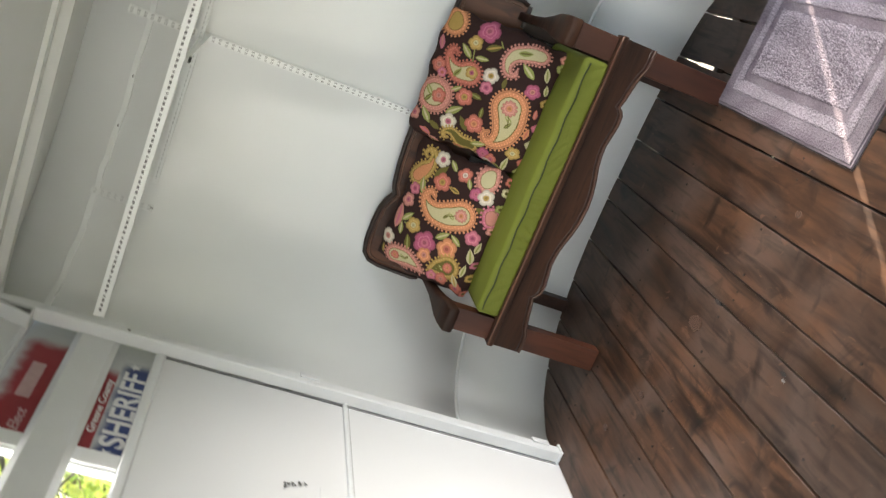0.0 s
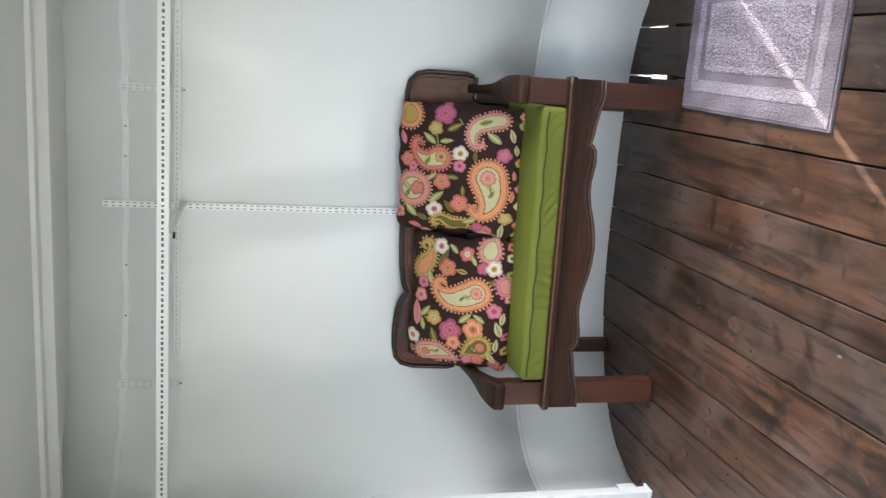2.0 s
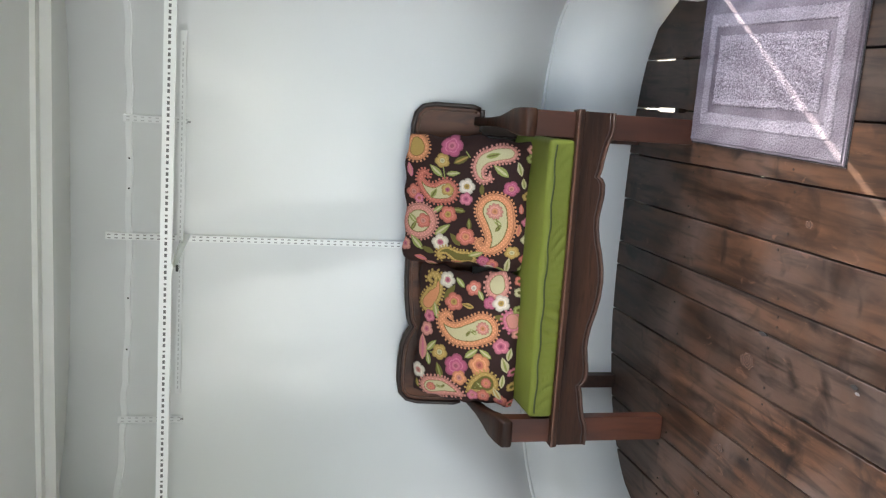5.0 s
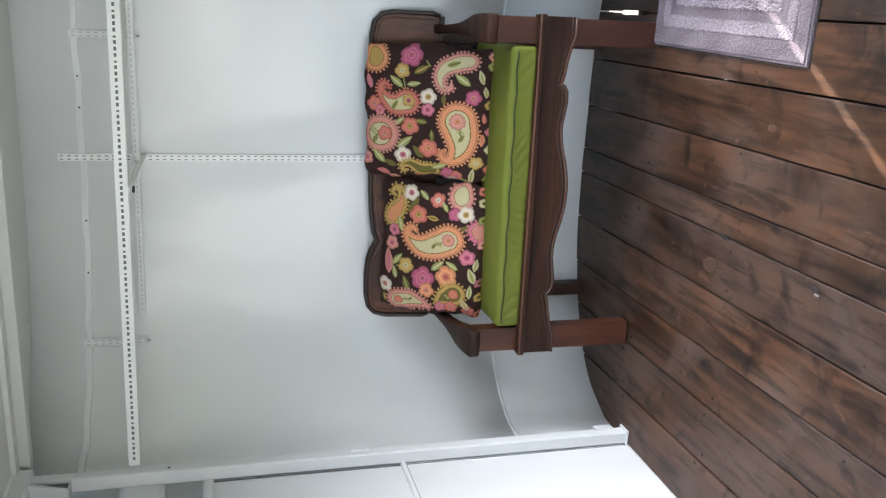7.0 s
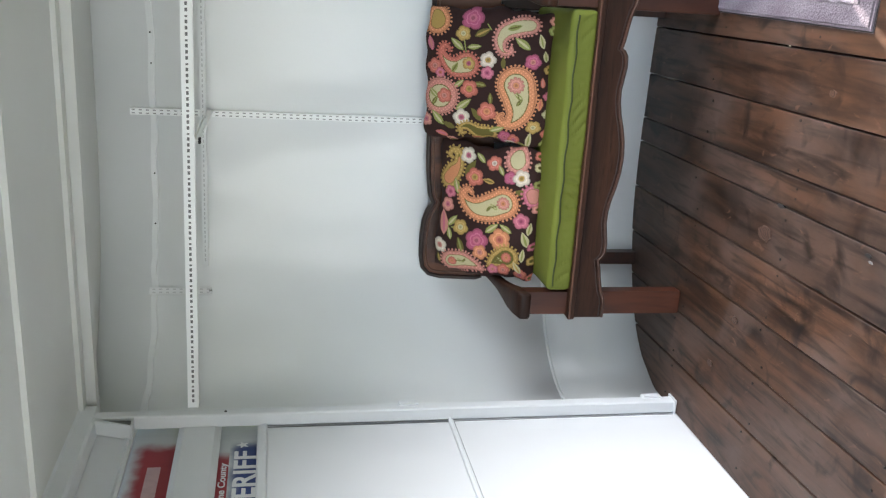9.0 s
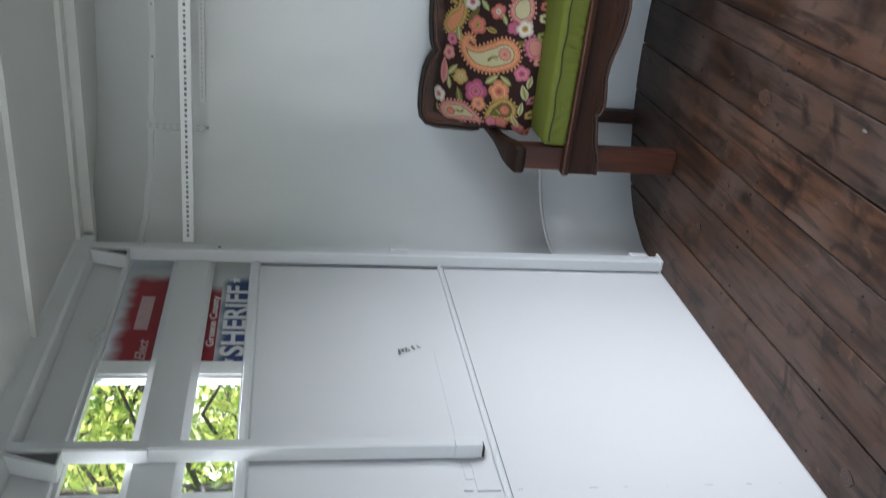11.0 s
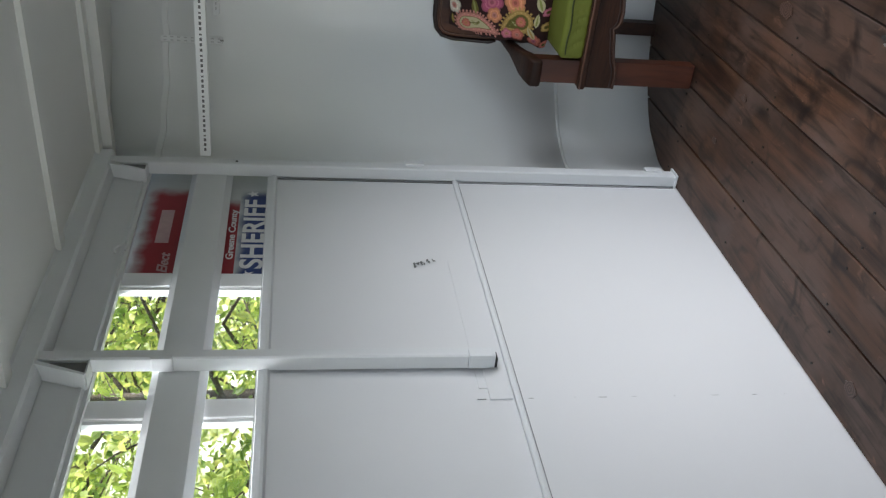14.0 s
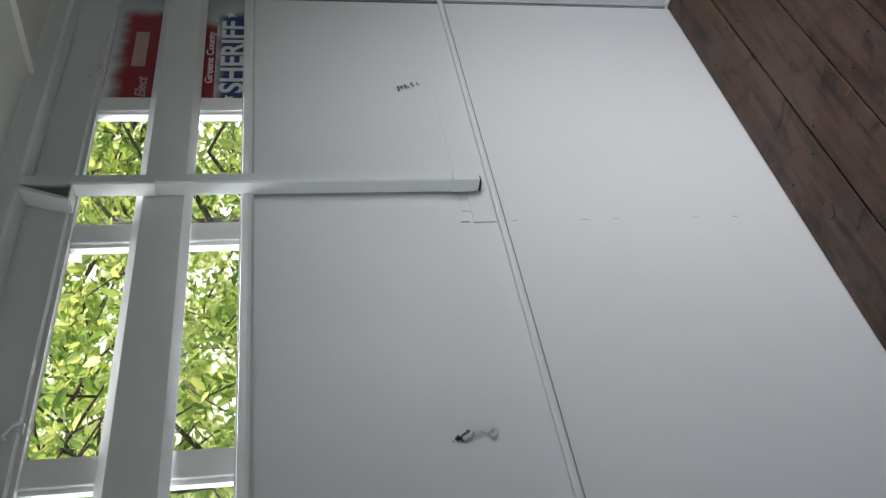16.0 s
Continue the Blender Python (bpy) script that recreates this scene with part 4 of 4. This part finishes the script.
class Print:
    """A dyed print on a grid: c runs from the pillow's top to its foot, r from its right edge to its left, in print units."""

    def __init__(self, c, r):
        self.c, self.r = c, r
        self.col = np.zeros(c.shape + (3,)) + np.array(BROWN)

    def put(self, mask, color):
        self.col[mask] = color

    def polar(self, c, r):
        dc, dr = self.c - c, self.r - r
        return np.hypot(dc, dr), np.arctan2(dr, dc)

    def flower(self, c, r, size, color, heart=OCHRE, petals=5):
        d, a = self.polar(c, r)
        rim = size * (0.74 + 0.26 * np.sqrt(np.abs(np.cos(petals / 2 * a + c))) + 0.03 * np.sin(3 * a))
        self.put(d < rim, color)
        self.put((d < rim) & (d > rim * 0.86), tuple(0.7 * v for v in color))
        self.put((d < rim * 0.62) & (d > rim * 0.52), tuple(min(1, v * 1.25 + 0.05) for v in color))
        self.put(d < size * 0.34, heart)
        self.put(d < size * 0.17, tuple(0.6 * v for v in heart))

    def leaf(self, c, r, long, turn, color=LEAF, vein=CREAM):
        dc, dr = self.c - c, self.r - r
        t = math.radians(turn)
        p, q = dc * math.cos(t) + dr * math.sin(t), -dc * math.sin(t) + dr * math.cos(t)
        w = 0.38 * long * np.clip(1 - (p / long) ** 2, 0, 1) * (1 + 0.25 * p / long)
        self.put((np.abs(p) < long) & (np.abs(q) < w), color)
        self.put((np.abs(p) < long * 0.75) & (np.abs(q) < w * 0.3), vein)

    def stem(self, c0, r0, c1, r1, color=LEAF, wide=2.2):
        v = np.array((c1 - c0, r1 - r0))
        k = np.clip(((self.c - c0) * v[0] + (self.r - r0) * v[1]) / (v @ v), 0, 1)
        self.put(np.hypot(self.c - c0 - k * v[0], self.r - r0 - k * v[1]) < wide, color)

    def paisley(self, spine, sizes, rim, inside, heart, fringe=0):
        """A drop along a curling spine, with sizes from head to tail, its edge set with small dots."""
        pts = [np.array(p, float) for p in spine]
        ext = [2 * pts[0] - pts[1]] + pts + [2 * pts[-1] - pts[-2]]
        line, rad = [], []
        for i in range(len(pts) - 1):
            p0, p1, p2, p3 = ext[i:i + 4]
            for k in range(14):
                t = k / 14
                line.append(0.5 * (2 * p1 + (p2 - p0) * t + (2 * p0 - 5 * p1 + 4 * p2 - p3) * t * t + (3 * p1 - p0 - 3 * p2 + p3) * t ** 3))
                rad.append(sizes[i] + (sizes[i + 1] - sizes[i]) * t)
        line, rad = np.array(line), np.array(rad)
        f = np.full(self.c.shape, 1e9)
        for p, q in zip(line, rad):
            f = np.minimum(f, np.hypot(self.c - p[0], self.r - p[1]) - q)
        if fringe:
            dots = []
            for p, q in zip(line, rad):
                for a in np.linspace(0, math.tau, max(8, int(q * 0.9)), endpoint=False):
                    e = p + (q + 5) * np.array((math.cos(a), math.sin(a)))
                    if (np.hypot(line[:, 0] - e[0], line[:, 1] - e[1]) - rad).min() > 4.6 and all(math.hypot(*(e - d)) > fringe for d in dots):
                        dots.append(e)
            for e in dots:
                self.put(np.hypot(self.c - e[0], self.r - e[1]) < 4.2, rim)
        big = sizes[0]
        self.put(f < 0, rim)
        self.put((f < -0.05 * big) & (f > -0.10 * big), tuple(0.6 * v for v in rim))
        beads = (np.sin(self.c * 0.42) * np.sin(self.r * 0.42) > 0.55) & (f < -0.12 * big) & (f > -0.34 * big)
        self.put(beads, tuple(min(1, 1.35 * v + 0.04) for v in rim))
        if inside:
            self.put(f < -0.38 * big, inside)
            self.put((f < -0.36 * big) & (f > -0.41 * big), OLIVE)
        if heart:
            h, n = pts[0], pts[1]
            self.leaf(*(h + 0.75 * (n - h)), big * 0.30, 35), self.leaf(*(h + 1.15 * (n - h)), big * 0.26, 125, OLIVE, LEAF)
            self.stem(*h, *(h + 1.3 * (n - h)), OLIVE, 1.6)
            self.flower(h[0], h[1], big * 0.46, heart, ORANGE, 11)


def print_right(p):
    p.paisley([(125, 178), (120, 160), (112, 140)], [48, 42, 30], ORANGE, OCHRE, None, 13)
    p.flower(258, 158, 44, MAGENTA, PINK)
    p.stem(232, 235, 242, 285), p.flower(228, 217, 29, OCHRE, CREAM)
    p.leaf(207, 258, 33, 40), p.leaf(273, 263, 27, 170), p.leaf(300, 207, 34, 150, OLIVE, OCHRE)
    p.stem(315, 175, 330, 195)
    p.paisley([(468, 172), (425, 180), (382, 200), (366, 238), (380, 272), (407, 272), (408, 255)], [32, 34, 30, 22, 15, 10, 6], ROSE, CREAM, None, 12)
    p.leaf(415, 182, 28, 165, LEAF, OLIVE), p.leaf(448, 240, 36, 35), p.leaf(515, 228, 28, 70, CREAM, LEAF), p.leaf(532, 282, 22, 85, CREAM, LEAF)
    p.flower(490, 305, 30, MAGENTA, ROSE)
    p.leaf(105, 262, 30, 80, PINK, ROSE)
    p.paisley([(248, 334), (208, 346), (168, 326), (148, 292), (158, 268), (176, 274), (176, 288)], [46, 38, 23, 14, 10, 7, 5], SALMON, CREAM, None, 12)
    p.flower(255, 328, 25, OCHRE, MAGENTA), p.leaf(203, 347, 24, 120, LEAF, OLIVE)
    p.flower(327, 309, 32, PALE, OCHRE), p.flower(327, 358, 26, PINK, MAGENTA), p.leaf(384, 315, 23, 88, OLIVE, OLIVE)
    p.flower(124, 348, 30, SALMON, ROSE), p.flower(146, 372, 20, PINK, SALMON)
    p.paisley([(437, 396), (452, 450), (450, 500), (425, 540), (392, 545), (380, 522), (396, 508)], [70, 60, 44, 26, 14, 11, 8], ORANGE, CREAM, ROSE, 13)
    p.leaf(222, 408, 26, 140), p.leaf(300, 404, 28, 5, OLIVE, LEAF), p.flower(263, 425, 35, SALMON, OCHRE)
    p.paisley([(152, 462), (146, 463)], [70, 70], ROSE, CREAM, None, 13)
    p.flower(168, 459, 30, SALMON, ROSE), p.leaf(122, 452, 26, 40), p.leaf(130, 482, 22, 120, OLIVE, LEAF)
    p.leaf(245, 487, 37, 140), p.leaf(345, 455, 24, 85, OLIVE, LEAF), p.stem(343, 475, 338, 495), p.leaf(296, 522, 32, 50, OLIVE, OLIVE)
    p.flower(335, 506, 37, SALMON, ORANGE), p.flower(240, 538, 34, PALE, PINK)
    p.leaf(145, 547, 38, 45), p.flower(96, 562, 27, ROSE, PINK)
    p.paisley([(345, 596), (305, 592), (268, 572), (238, 580), (240, 602), (256, 600)], [30, 27, 19, 11, 9, 6], OCHRE, OLIVE, None, 11)
    p.leaf(190, 572, 28, 20, OLIVE, OLIVE), p.leaf(375, 573, 32, 155)
    p.flower(404, 600, 27, MAGENTA, PINK), p.flower(438, 608, 24, SALMON, PINK), p.flower(505, 550, 26, OCHRE, CREAM)
    p.leaf(492, 598, 28, 100, CREAM, LEAF), p.leaf(524, 462, 24, 95, ORANGE, SALMON), p.leaf(160, 605, 26, 10, SALMON, PINK), p.leaf(530, 380, 20, 90, SALMON, ROSE)

    for r, col in ((150, ROSE), (185, LEAF), (330, OCHRE), (430, PINK), (500, CREAM), (575, SALMON), (618, LEAF)):
        p.flower(548, r, 19, col, OLIVE)
    for c, col in ((200, ROSE), (345, OCHRE), (425, PALE), (300, SALMON), (470, LEAF)):
        p.leaf(c, 622, 24, 15, col, OLIVE)


def print_left(p):
    p.paisley([(128, 138), (146, 112), (164, 82), (160, 48), (138, 36), (126, 52), (140, 62)], [36, 34, 22, 14, 10, 8, 6], OCHRE, ORANGE, None, 12)
    p.flower(198, 45, 30, PALE, PINK), p.leaf(247, 46, 26, 45), p.flower(300, 60, 29, SALMON, PALE), p.leaf(328, 82, 22, 60, LEAF, CREAM)
    p.paisley([(385, 48), (382, 40)], [42, 42], ROSE, CREAM, None, 12)
    p.leaf(212, 88, 36, 120, OLIVE, OLIVE), p.flower(231, 120, 35, SALMON, OCHRE), p.leaf(284, 127, 24, 10, OCHRE, OLIVE)
    p.flower(365, 107, 25, MAGENTA, PINK), p.flower(404, 105, 31, PALE, OCHRE), p.leaf(410, 157, 30, 5, OLIVE, OLIVE)
    p.paisley([(446, 160), (448, 182)], [32, 26], PINK, ROSE, None, 12)
    p.leaf(163, 162, 32, 75), p.flower(137, 188, 24, PINK, MAGENTA), p.flower(128, 238, 28, ROSE, PINK)
    p.paisley([(346, 204), (300, 226), (250, 236), (208, 218), (190, 188), (208, 168), (226, 180)], [56, 53, 42, 26, 16, 12, 9], ORANGE, CREAM, ROSE, 13)
    p.flower(416, 262, 30, PINK, MAGENTA), p.leaf(116, 308, 50, 85, ROSE, PINK)
    p.stem(150, 322, 182, 318), p.leaf(153, 296, 30, 130), p.leaf(144, 346, 26, 75), p.flower(188, 316, 31, OCHRE, CREAM), p.leaf(191, 386, 34, 70, OLIVE, LEAF)
    p.leaf(310, 302, 32, 140), p.leaf(362, 296, 28, 30), p.stem(338, 300, 344, 330)
    p.flower(255, 358, 46, MAGENTA, PINK), p.flower(344, 340, 42, ORANGE, SALMON), p.flower(270, 402, 30, ORANGE, ROSE)
    p.flower(108, 402, 30, PALE, ROSE), p.leaf(104, 455, 22, 80, OLIVE, OCHRE)
    p.paisley([(160, 456), (202, 446), (245, 456), (282, 468)], [42, 35, 22, 8], ROSE, CREAM, SALMON, 12)
    p.paisley([(372, 404), (340, 420), (312, 440)], [44, 32, 14], OCHRE, OLIVE, SALMON, 12)
    p.leaf(434, 330, 32, 70, CREAM, LEAF), p.flower(425, 470, 26, SALMON, PINK), p.leaf(412, 440, 28, 60, CREAM, OCHRE), p.leaf(446, 290, 24, 100, CREAM, LEAF)
    p.flower(362, 456, 26, SALMON, ROSE), p.flower(322, 462, 22, PINK, ROSE), p.leaf(430, 390, 26, 95, CREAM, LEAF)

    for r, col in ((20, SALMON), (62, CREAM), (125, LEAF), (215, ROSE), (360, PINK), (415, OCHRE), (485, SALMON)):
        p.flower(462, r, 18, col, OLIVE)


def pillow(label, wide, high, where, paint, c0, c1, r0, r1, seed):
    """A soft pillow of two bulging cloths; u runs to its right, v to its foot."""
    nu, nv = 250, 225
    u, v = np.meshgrid(np.linspace(0, 1, nu), np.linspace(0, 1, nv), indexing="ij")
    a, b = np.abs(2 * u - 1), np.abs(2 * v - 1)
    bulge = np.sqrt(np.clip(1 - a ** 5, 0, 1)) * np.sqrt(np.clip(1 - b ** 4, 0, 1))
    rs = np.random.RandomState(seed)
    fold = np.zeros_like(u)
    for k in range(26):
        cu, cv = rs.rand(), 1 - 0.5 * rs.rand() ** 2
        if k % 3 == 0:
            cu, cv = (0.03 if rs.rand() < 0.5 else 0.97), rs.rand()
        ang, size = rs.uniform(0.9, 2.2), rs.uniform(0.04, 0.09)
        p = (u - cu) * math.cos(ang) + (v - cv) * math.sin(ang)
        q = -(u - cu) * math.sin(ang) + (v - cv) * math.cos(ang)
        fold += rs.uniform(-1, 1) * np.exp(-(p / (size * 2.2)) ** 2 - (q / (size * 0.45)) ** 2)
    wob = 0.008 * np.sin(9 * v + seed) * (a > 0.8) * (a - 0.8) * 5
    x = (u - 0.5) * wide * (1 - 0.035 * np.sin(math.pi * v)) + wob
    z = (0.5 - v) * high * (1 - 0.03 * np.sin(math.pi * u)) + 0.006 * np.sin(7 * u + seed) * b ** 6
    x = x * (1 - 0.05 * b ** 7) + 0.004 * np.sin(31 * v + seed) * a ** 8
    z = z * (1 - 0.05 * a ** 7) + 0.004 * np.sin(27 * u + 2 * seed) * b ** 8
    front = -(0.062 * bulge * (0.75 + 0.45 * v) + 0.0055 * fold * np.clip(bulge * 2, 0, 1))
    rear = 0.045 * bulge
    pr = Print(c0 + (c1 - c0) * v, r0 + (r1 - r0) * (1 - u))
    paint(pr)
    co = np.concatenate([np.stack([x, front, z], -1).reshape(-1, 3), np.stack([x, rear + 0.0005, z], -1)[::5, ::5].reshape(-1, 3)])
    idx = np.arange(nu * nv).reshape(nu, nv)
    q1 = np.stack([idx[:-1, :-1], idx[:-1, 1:], idx[1:, 1:], idx[1:, :-1]], -1).reshape(-1, 4)[:, ::-1]
    small = (np.arange(nu)[::5].size, np.arange(nv)[::5].size)
    id2 = nu * nv + np.arange(small[0] * small[1]).reshape(small)
    q2 = np.stack([id2[:-1, :-1], id2[:-1, 1:], id2[1:, 1:], id2[1:, :-1]], -1).reshape(-1, 4)
    pr.col = 0.95 * pr.col + 0.05 * np.array((0.26, 0.12, 0.085))
    me = bpy.data.meshes.new("back_pillow")
    me.from_pydata(co.tolist(), [], q1.tolist() + q2.tolist())
    col = np.concatenate([pr.col.reshape(-1, 3), np.tile(np.array(BROWN), (small[0] * small[1], 1))])
    at = me.color_attributes.new("print", "FLOAT_COLOR", "POINT")
    at.data.foreach_set("color", np.concatenate([col, np.ones((len(col), 1))], 1).astype(np.float32).ravel())
    me.polygons.foreach_set("use_smooth", np.ones(len(me.polygons), dtype=bool))
    me.materials.append(M_PRINTED)
    ob = new("back_pillow", me)
    ob.matrix_world = BENCH @ where
    return tagged(ob, label, "pillow", "pillows on the settee")


M_PRINTED = printed_cloth("paisley_printed_cotton", 0.75, 0.25, 420)
pillow("brown cotton pillow printed with orange paisley and pink flowers, propped high", 0.490, 0.490, pose(0.832, 0.300, 0.728, -27), print_right, 82, 556, 118, 626, 3)
pillow("brown cotton pillow printed with orange paisley, slumped below the backrest rim", 0.520, 0.410, pose(0.325, 0.278, 0.695, -30), print_left, 84, 470, 5, 500, 7)

# ---- outside: ground, sunlit shrubs and trees by the windows ----
M_GROUND = material("grass_ground", (0.085, 0.105, 0.04), 0.95, vary=0.35, scale=2.5, fine=40, bump=0.6)
bm = bmesh.new()
bmesh.ops.create_grid(bm, x_segments=40, y_segments=40, size=400)
for v in bm.verts:
    v.co.z = -0.55 + 0.02 * noise.noise(v.co * 0.05)
tagged(link_mesh("ground", bm, M_GROUND), "short green grass ground round the trailer", "ground", kind="structure")


bm = box((0.6, 0.10, -0.60), (2.6, 2.6, -0.515), 0.02)
tagged(link_mesh("pavement", bm, material("pale_gravel", (0.42, 0.39, 0.33), 0.95, vary=0.3, scale=9, fine=120, bump=0.7)), "pale gravel pad ahead of the trailer", "pavement", kind="structure")


def backdrop_glow():
    """A self-lit picture of far sunlit leaves and bright sky, out of focus."""
    m = bpy.data.materials.new("glowing_far_foliage")
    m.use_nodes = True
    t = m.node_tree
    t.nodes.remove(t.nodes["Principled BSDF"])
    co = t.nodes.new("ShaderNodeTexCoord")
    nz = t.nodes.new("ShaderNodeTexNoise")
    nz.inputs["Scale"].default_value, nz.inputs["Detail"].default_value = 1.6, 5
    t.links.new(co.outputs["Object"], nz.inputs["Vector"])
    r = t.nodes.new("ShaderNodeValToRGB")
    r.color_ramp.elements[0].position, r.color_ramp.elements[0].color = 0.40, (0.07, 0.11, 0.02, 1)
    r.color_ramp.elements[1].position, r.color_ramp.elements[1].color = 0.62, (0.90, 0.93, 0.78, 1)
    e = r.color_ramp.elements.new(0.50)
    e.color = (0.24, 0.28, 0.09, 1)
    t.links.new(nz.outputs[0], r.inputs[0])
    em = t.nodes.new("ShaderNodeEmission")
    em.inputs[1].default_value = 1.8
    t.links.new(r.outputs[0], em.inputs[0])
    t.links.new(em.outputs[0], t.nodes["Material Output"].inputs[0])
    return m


# glowing board added for bright gaps and more light through the windows
tagged(link_mesh("backdrop", box((-11.1, -6.0, -0.6), (-11.0, 14.0, 6.5)), backdrop_glow()), "glowing backdrop painted as a far bright wood edge behind the trees", "backdrop", kind="structure")


def leaf_material():
    m = bpy.data.materials.new("sunlit_leaf")
    m.use_nodes = True
    t = m.node_tree
    b = t.nodes["Principled BSDF"]
    geo = t.nodes.new("ShaderNodeNewGeometry")
    r = t.nodes.new("ShaderNodeValToRGB")
    r.color_ramp.elements[0].color = (0.12, 0.21, 0.04, 1)
    r.color_ramp.elements[1].color = (0.68, 0.68, 0.22, 1)
    e = r.color_ramp.elements.new(0.55)
    e.color = (0.36, 0.45, 0.10, 1)
    t.links.new(geo.outputs["Random Per Island"], r.inputs[0])
    t.links.new(r.outputs[0], b.inputs["Base Color"])
    b.inputs["Roughness"].default_value = 0.5
    tr = t.nodes.new("ShaderNodeBsdfTranslucent")
    hs = t.nodes.new("ShaderNodeHueSaturation")
    hs.inputs["Value"].default_value = 1.6
    t.links.new(r.outputs[0], hs.inputs["Color"])
    t.links.new(hs.outputs[0], tr.inputs[0])
    mix = t.nodes.new("ShaderNodeMixShader")
    mix.inputs[0].default_value = 0.5
    t.links.new(b.outputs[0], mix.inputs[1])
    t.links.new(tr.outputs[0], mix.inputs[2])
    t.links.new(mix.outputs[0], t.nodes["Material Output"].inputs[0])
    return m


M_LEAF = leaf_material()
M_BARK = material("grey_brown_bark", (0.10, 0.075, 0.055), 0.9, vary=0.4, scale=20, fine=90, bump=0.8)


def tree(x, y, high, spread, leaves, size, seed, label):
    rnd = random.Random(seed)
    t = thing("tree", label, "tree", pose(x, y, -0.55))
    bm = tube([(0, 0, 0), (0.05, 0.03, high * 0.3), (-0.03, 0.08, high * 0.6), (0.05, 0.0, high * 0.95)], [0.08, 0.065, 0.045, 0.015], 8)
    tips = []
    for k in range(26):
        z = high * rnd.uniform(0.22, 0.9)
        a = rnd.random() * math.tau
        L = spread * rnd.uniform(0.5, 1.0)
        p0 = Vector((0, 0.04, z))
        p1 = p0 + Vector((math.cos(a) * L * 0.5, math.sin(a) * L * 0.5, 0.25 * L))
        p2 = p0 + Vector((math.cos(a) * L, math.sin(a) * L, rnd.uniform(-0.1, 0.45) * L))
        tube([p0, p1, p2], [0.018, 0.011, 0.004], 5, bm)
        tips += [p0.lerp(p1, 0.7), p1, p1.lerp(p2, 0.5), p2]
        for j in range(3):
            q = p1.lerp(p2, rnd.random())
            e = q + Vector((rnd.uniform(-1, 1), rnd.uniform(-1, 1), rnd.uniform(-0.8, 0.8))) * 0.35 * spread
            tube([q, (q + e) / 2 + Vector((0, 0, 0.03)), e], [0.006, 0.005, 0.003], 4, bm)
            tips += [e, q.lerp(e, 0.5)]
    part("trunk", bm, M_BARK, t, smooth=True)
    vs, fs = [], []
    for k in range(leaves):
        c = rnd.choice(tips) + Vector([rnd.gauss(0, 0.13 * spread) for _ in range(3)])
        s = size * rnd.uniform(0.55, 1.2)
        m = Euler((rnd.uniform(-0.9, 0.9), rnd.uniform(-0.9, 0.9), rnd.random() * math.tau)).to_matrix()
        if rnd.random() < 0.6:
            m = m @ Euler((rnd.uniform(0.6, 1.4), 0, 0)).to_matrix()
        n = len(vs)
        for px, py, pz in ((0, -1, 0), (0.42, -0.35, 0.10), (0.36, 0.35, 0.08), (0, 1, -0.12), (-0.36, 0.35, 0.08), (-0.42, -0.35, 0.10), (0, 0, 0)):
            vs.append(c + m @ Vector((px * s, py * s, pz * s)))
        fs += [(n, n + 1, n + 6), (n + 1, n + 2, n + 6), (n + 2, n + 3, n + 6), (n + 3, n + 4, n + 6), (n + 4, n + 5, n + 6), (n + 5, n, n + 6)]
    me = bpy.data.meshes.new("crown")
    me.from_pydata([tuple(v) for v in vs], [], fs)
    me.materials.append(M_LEAF)
    ob = new("crown", me)
    ob.parent = t
    return tagged(ob, kind="stuff") and t


tree(-2.4, 2.6, 3.9, 1.5, 6300, 0.040, 1, "leafy young tree with large bright green leaves")
tree(-2.0, 0.9, 3.7, 1.3, 6300, 0.038, 2, "leafy young tree with bright green leaves close by the windows")
tree(-2.3, -0.6, 3.8, 1.4, 6300, 0.034, 3, "leafy young tree in yellow-green leaf")
tree(-4.6, 3.6, 5.5, 2.3, 4000, 0.055, 4, "taller tree in dense green leaf")
tree(-4.8, 0.2, 5.2, 2.2, 4000, 0.05, 5, "taller tree in yellow-green leaf")
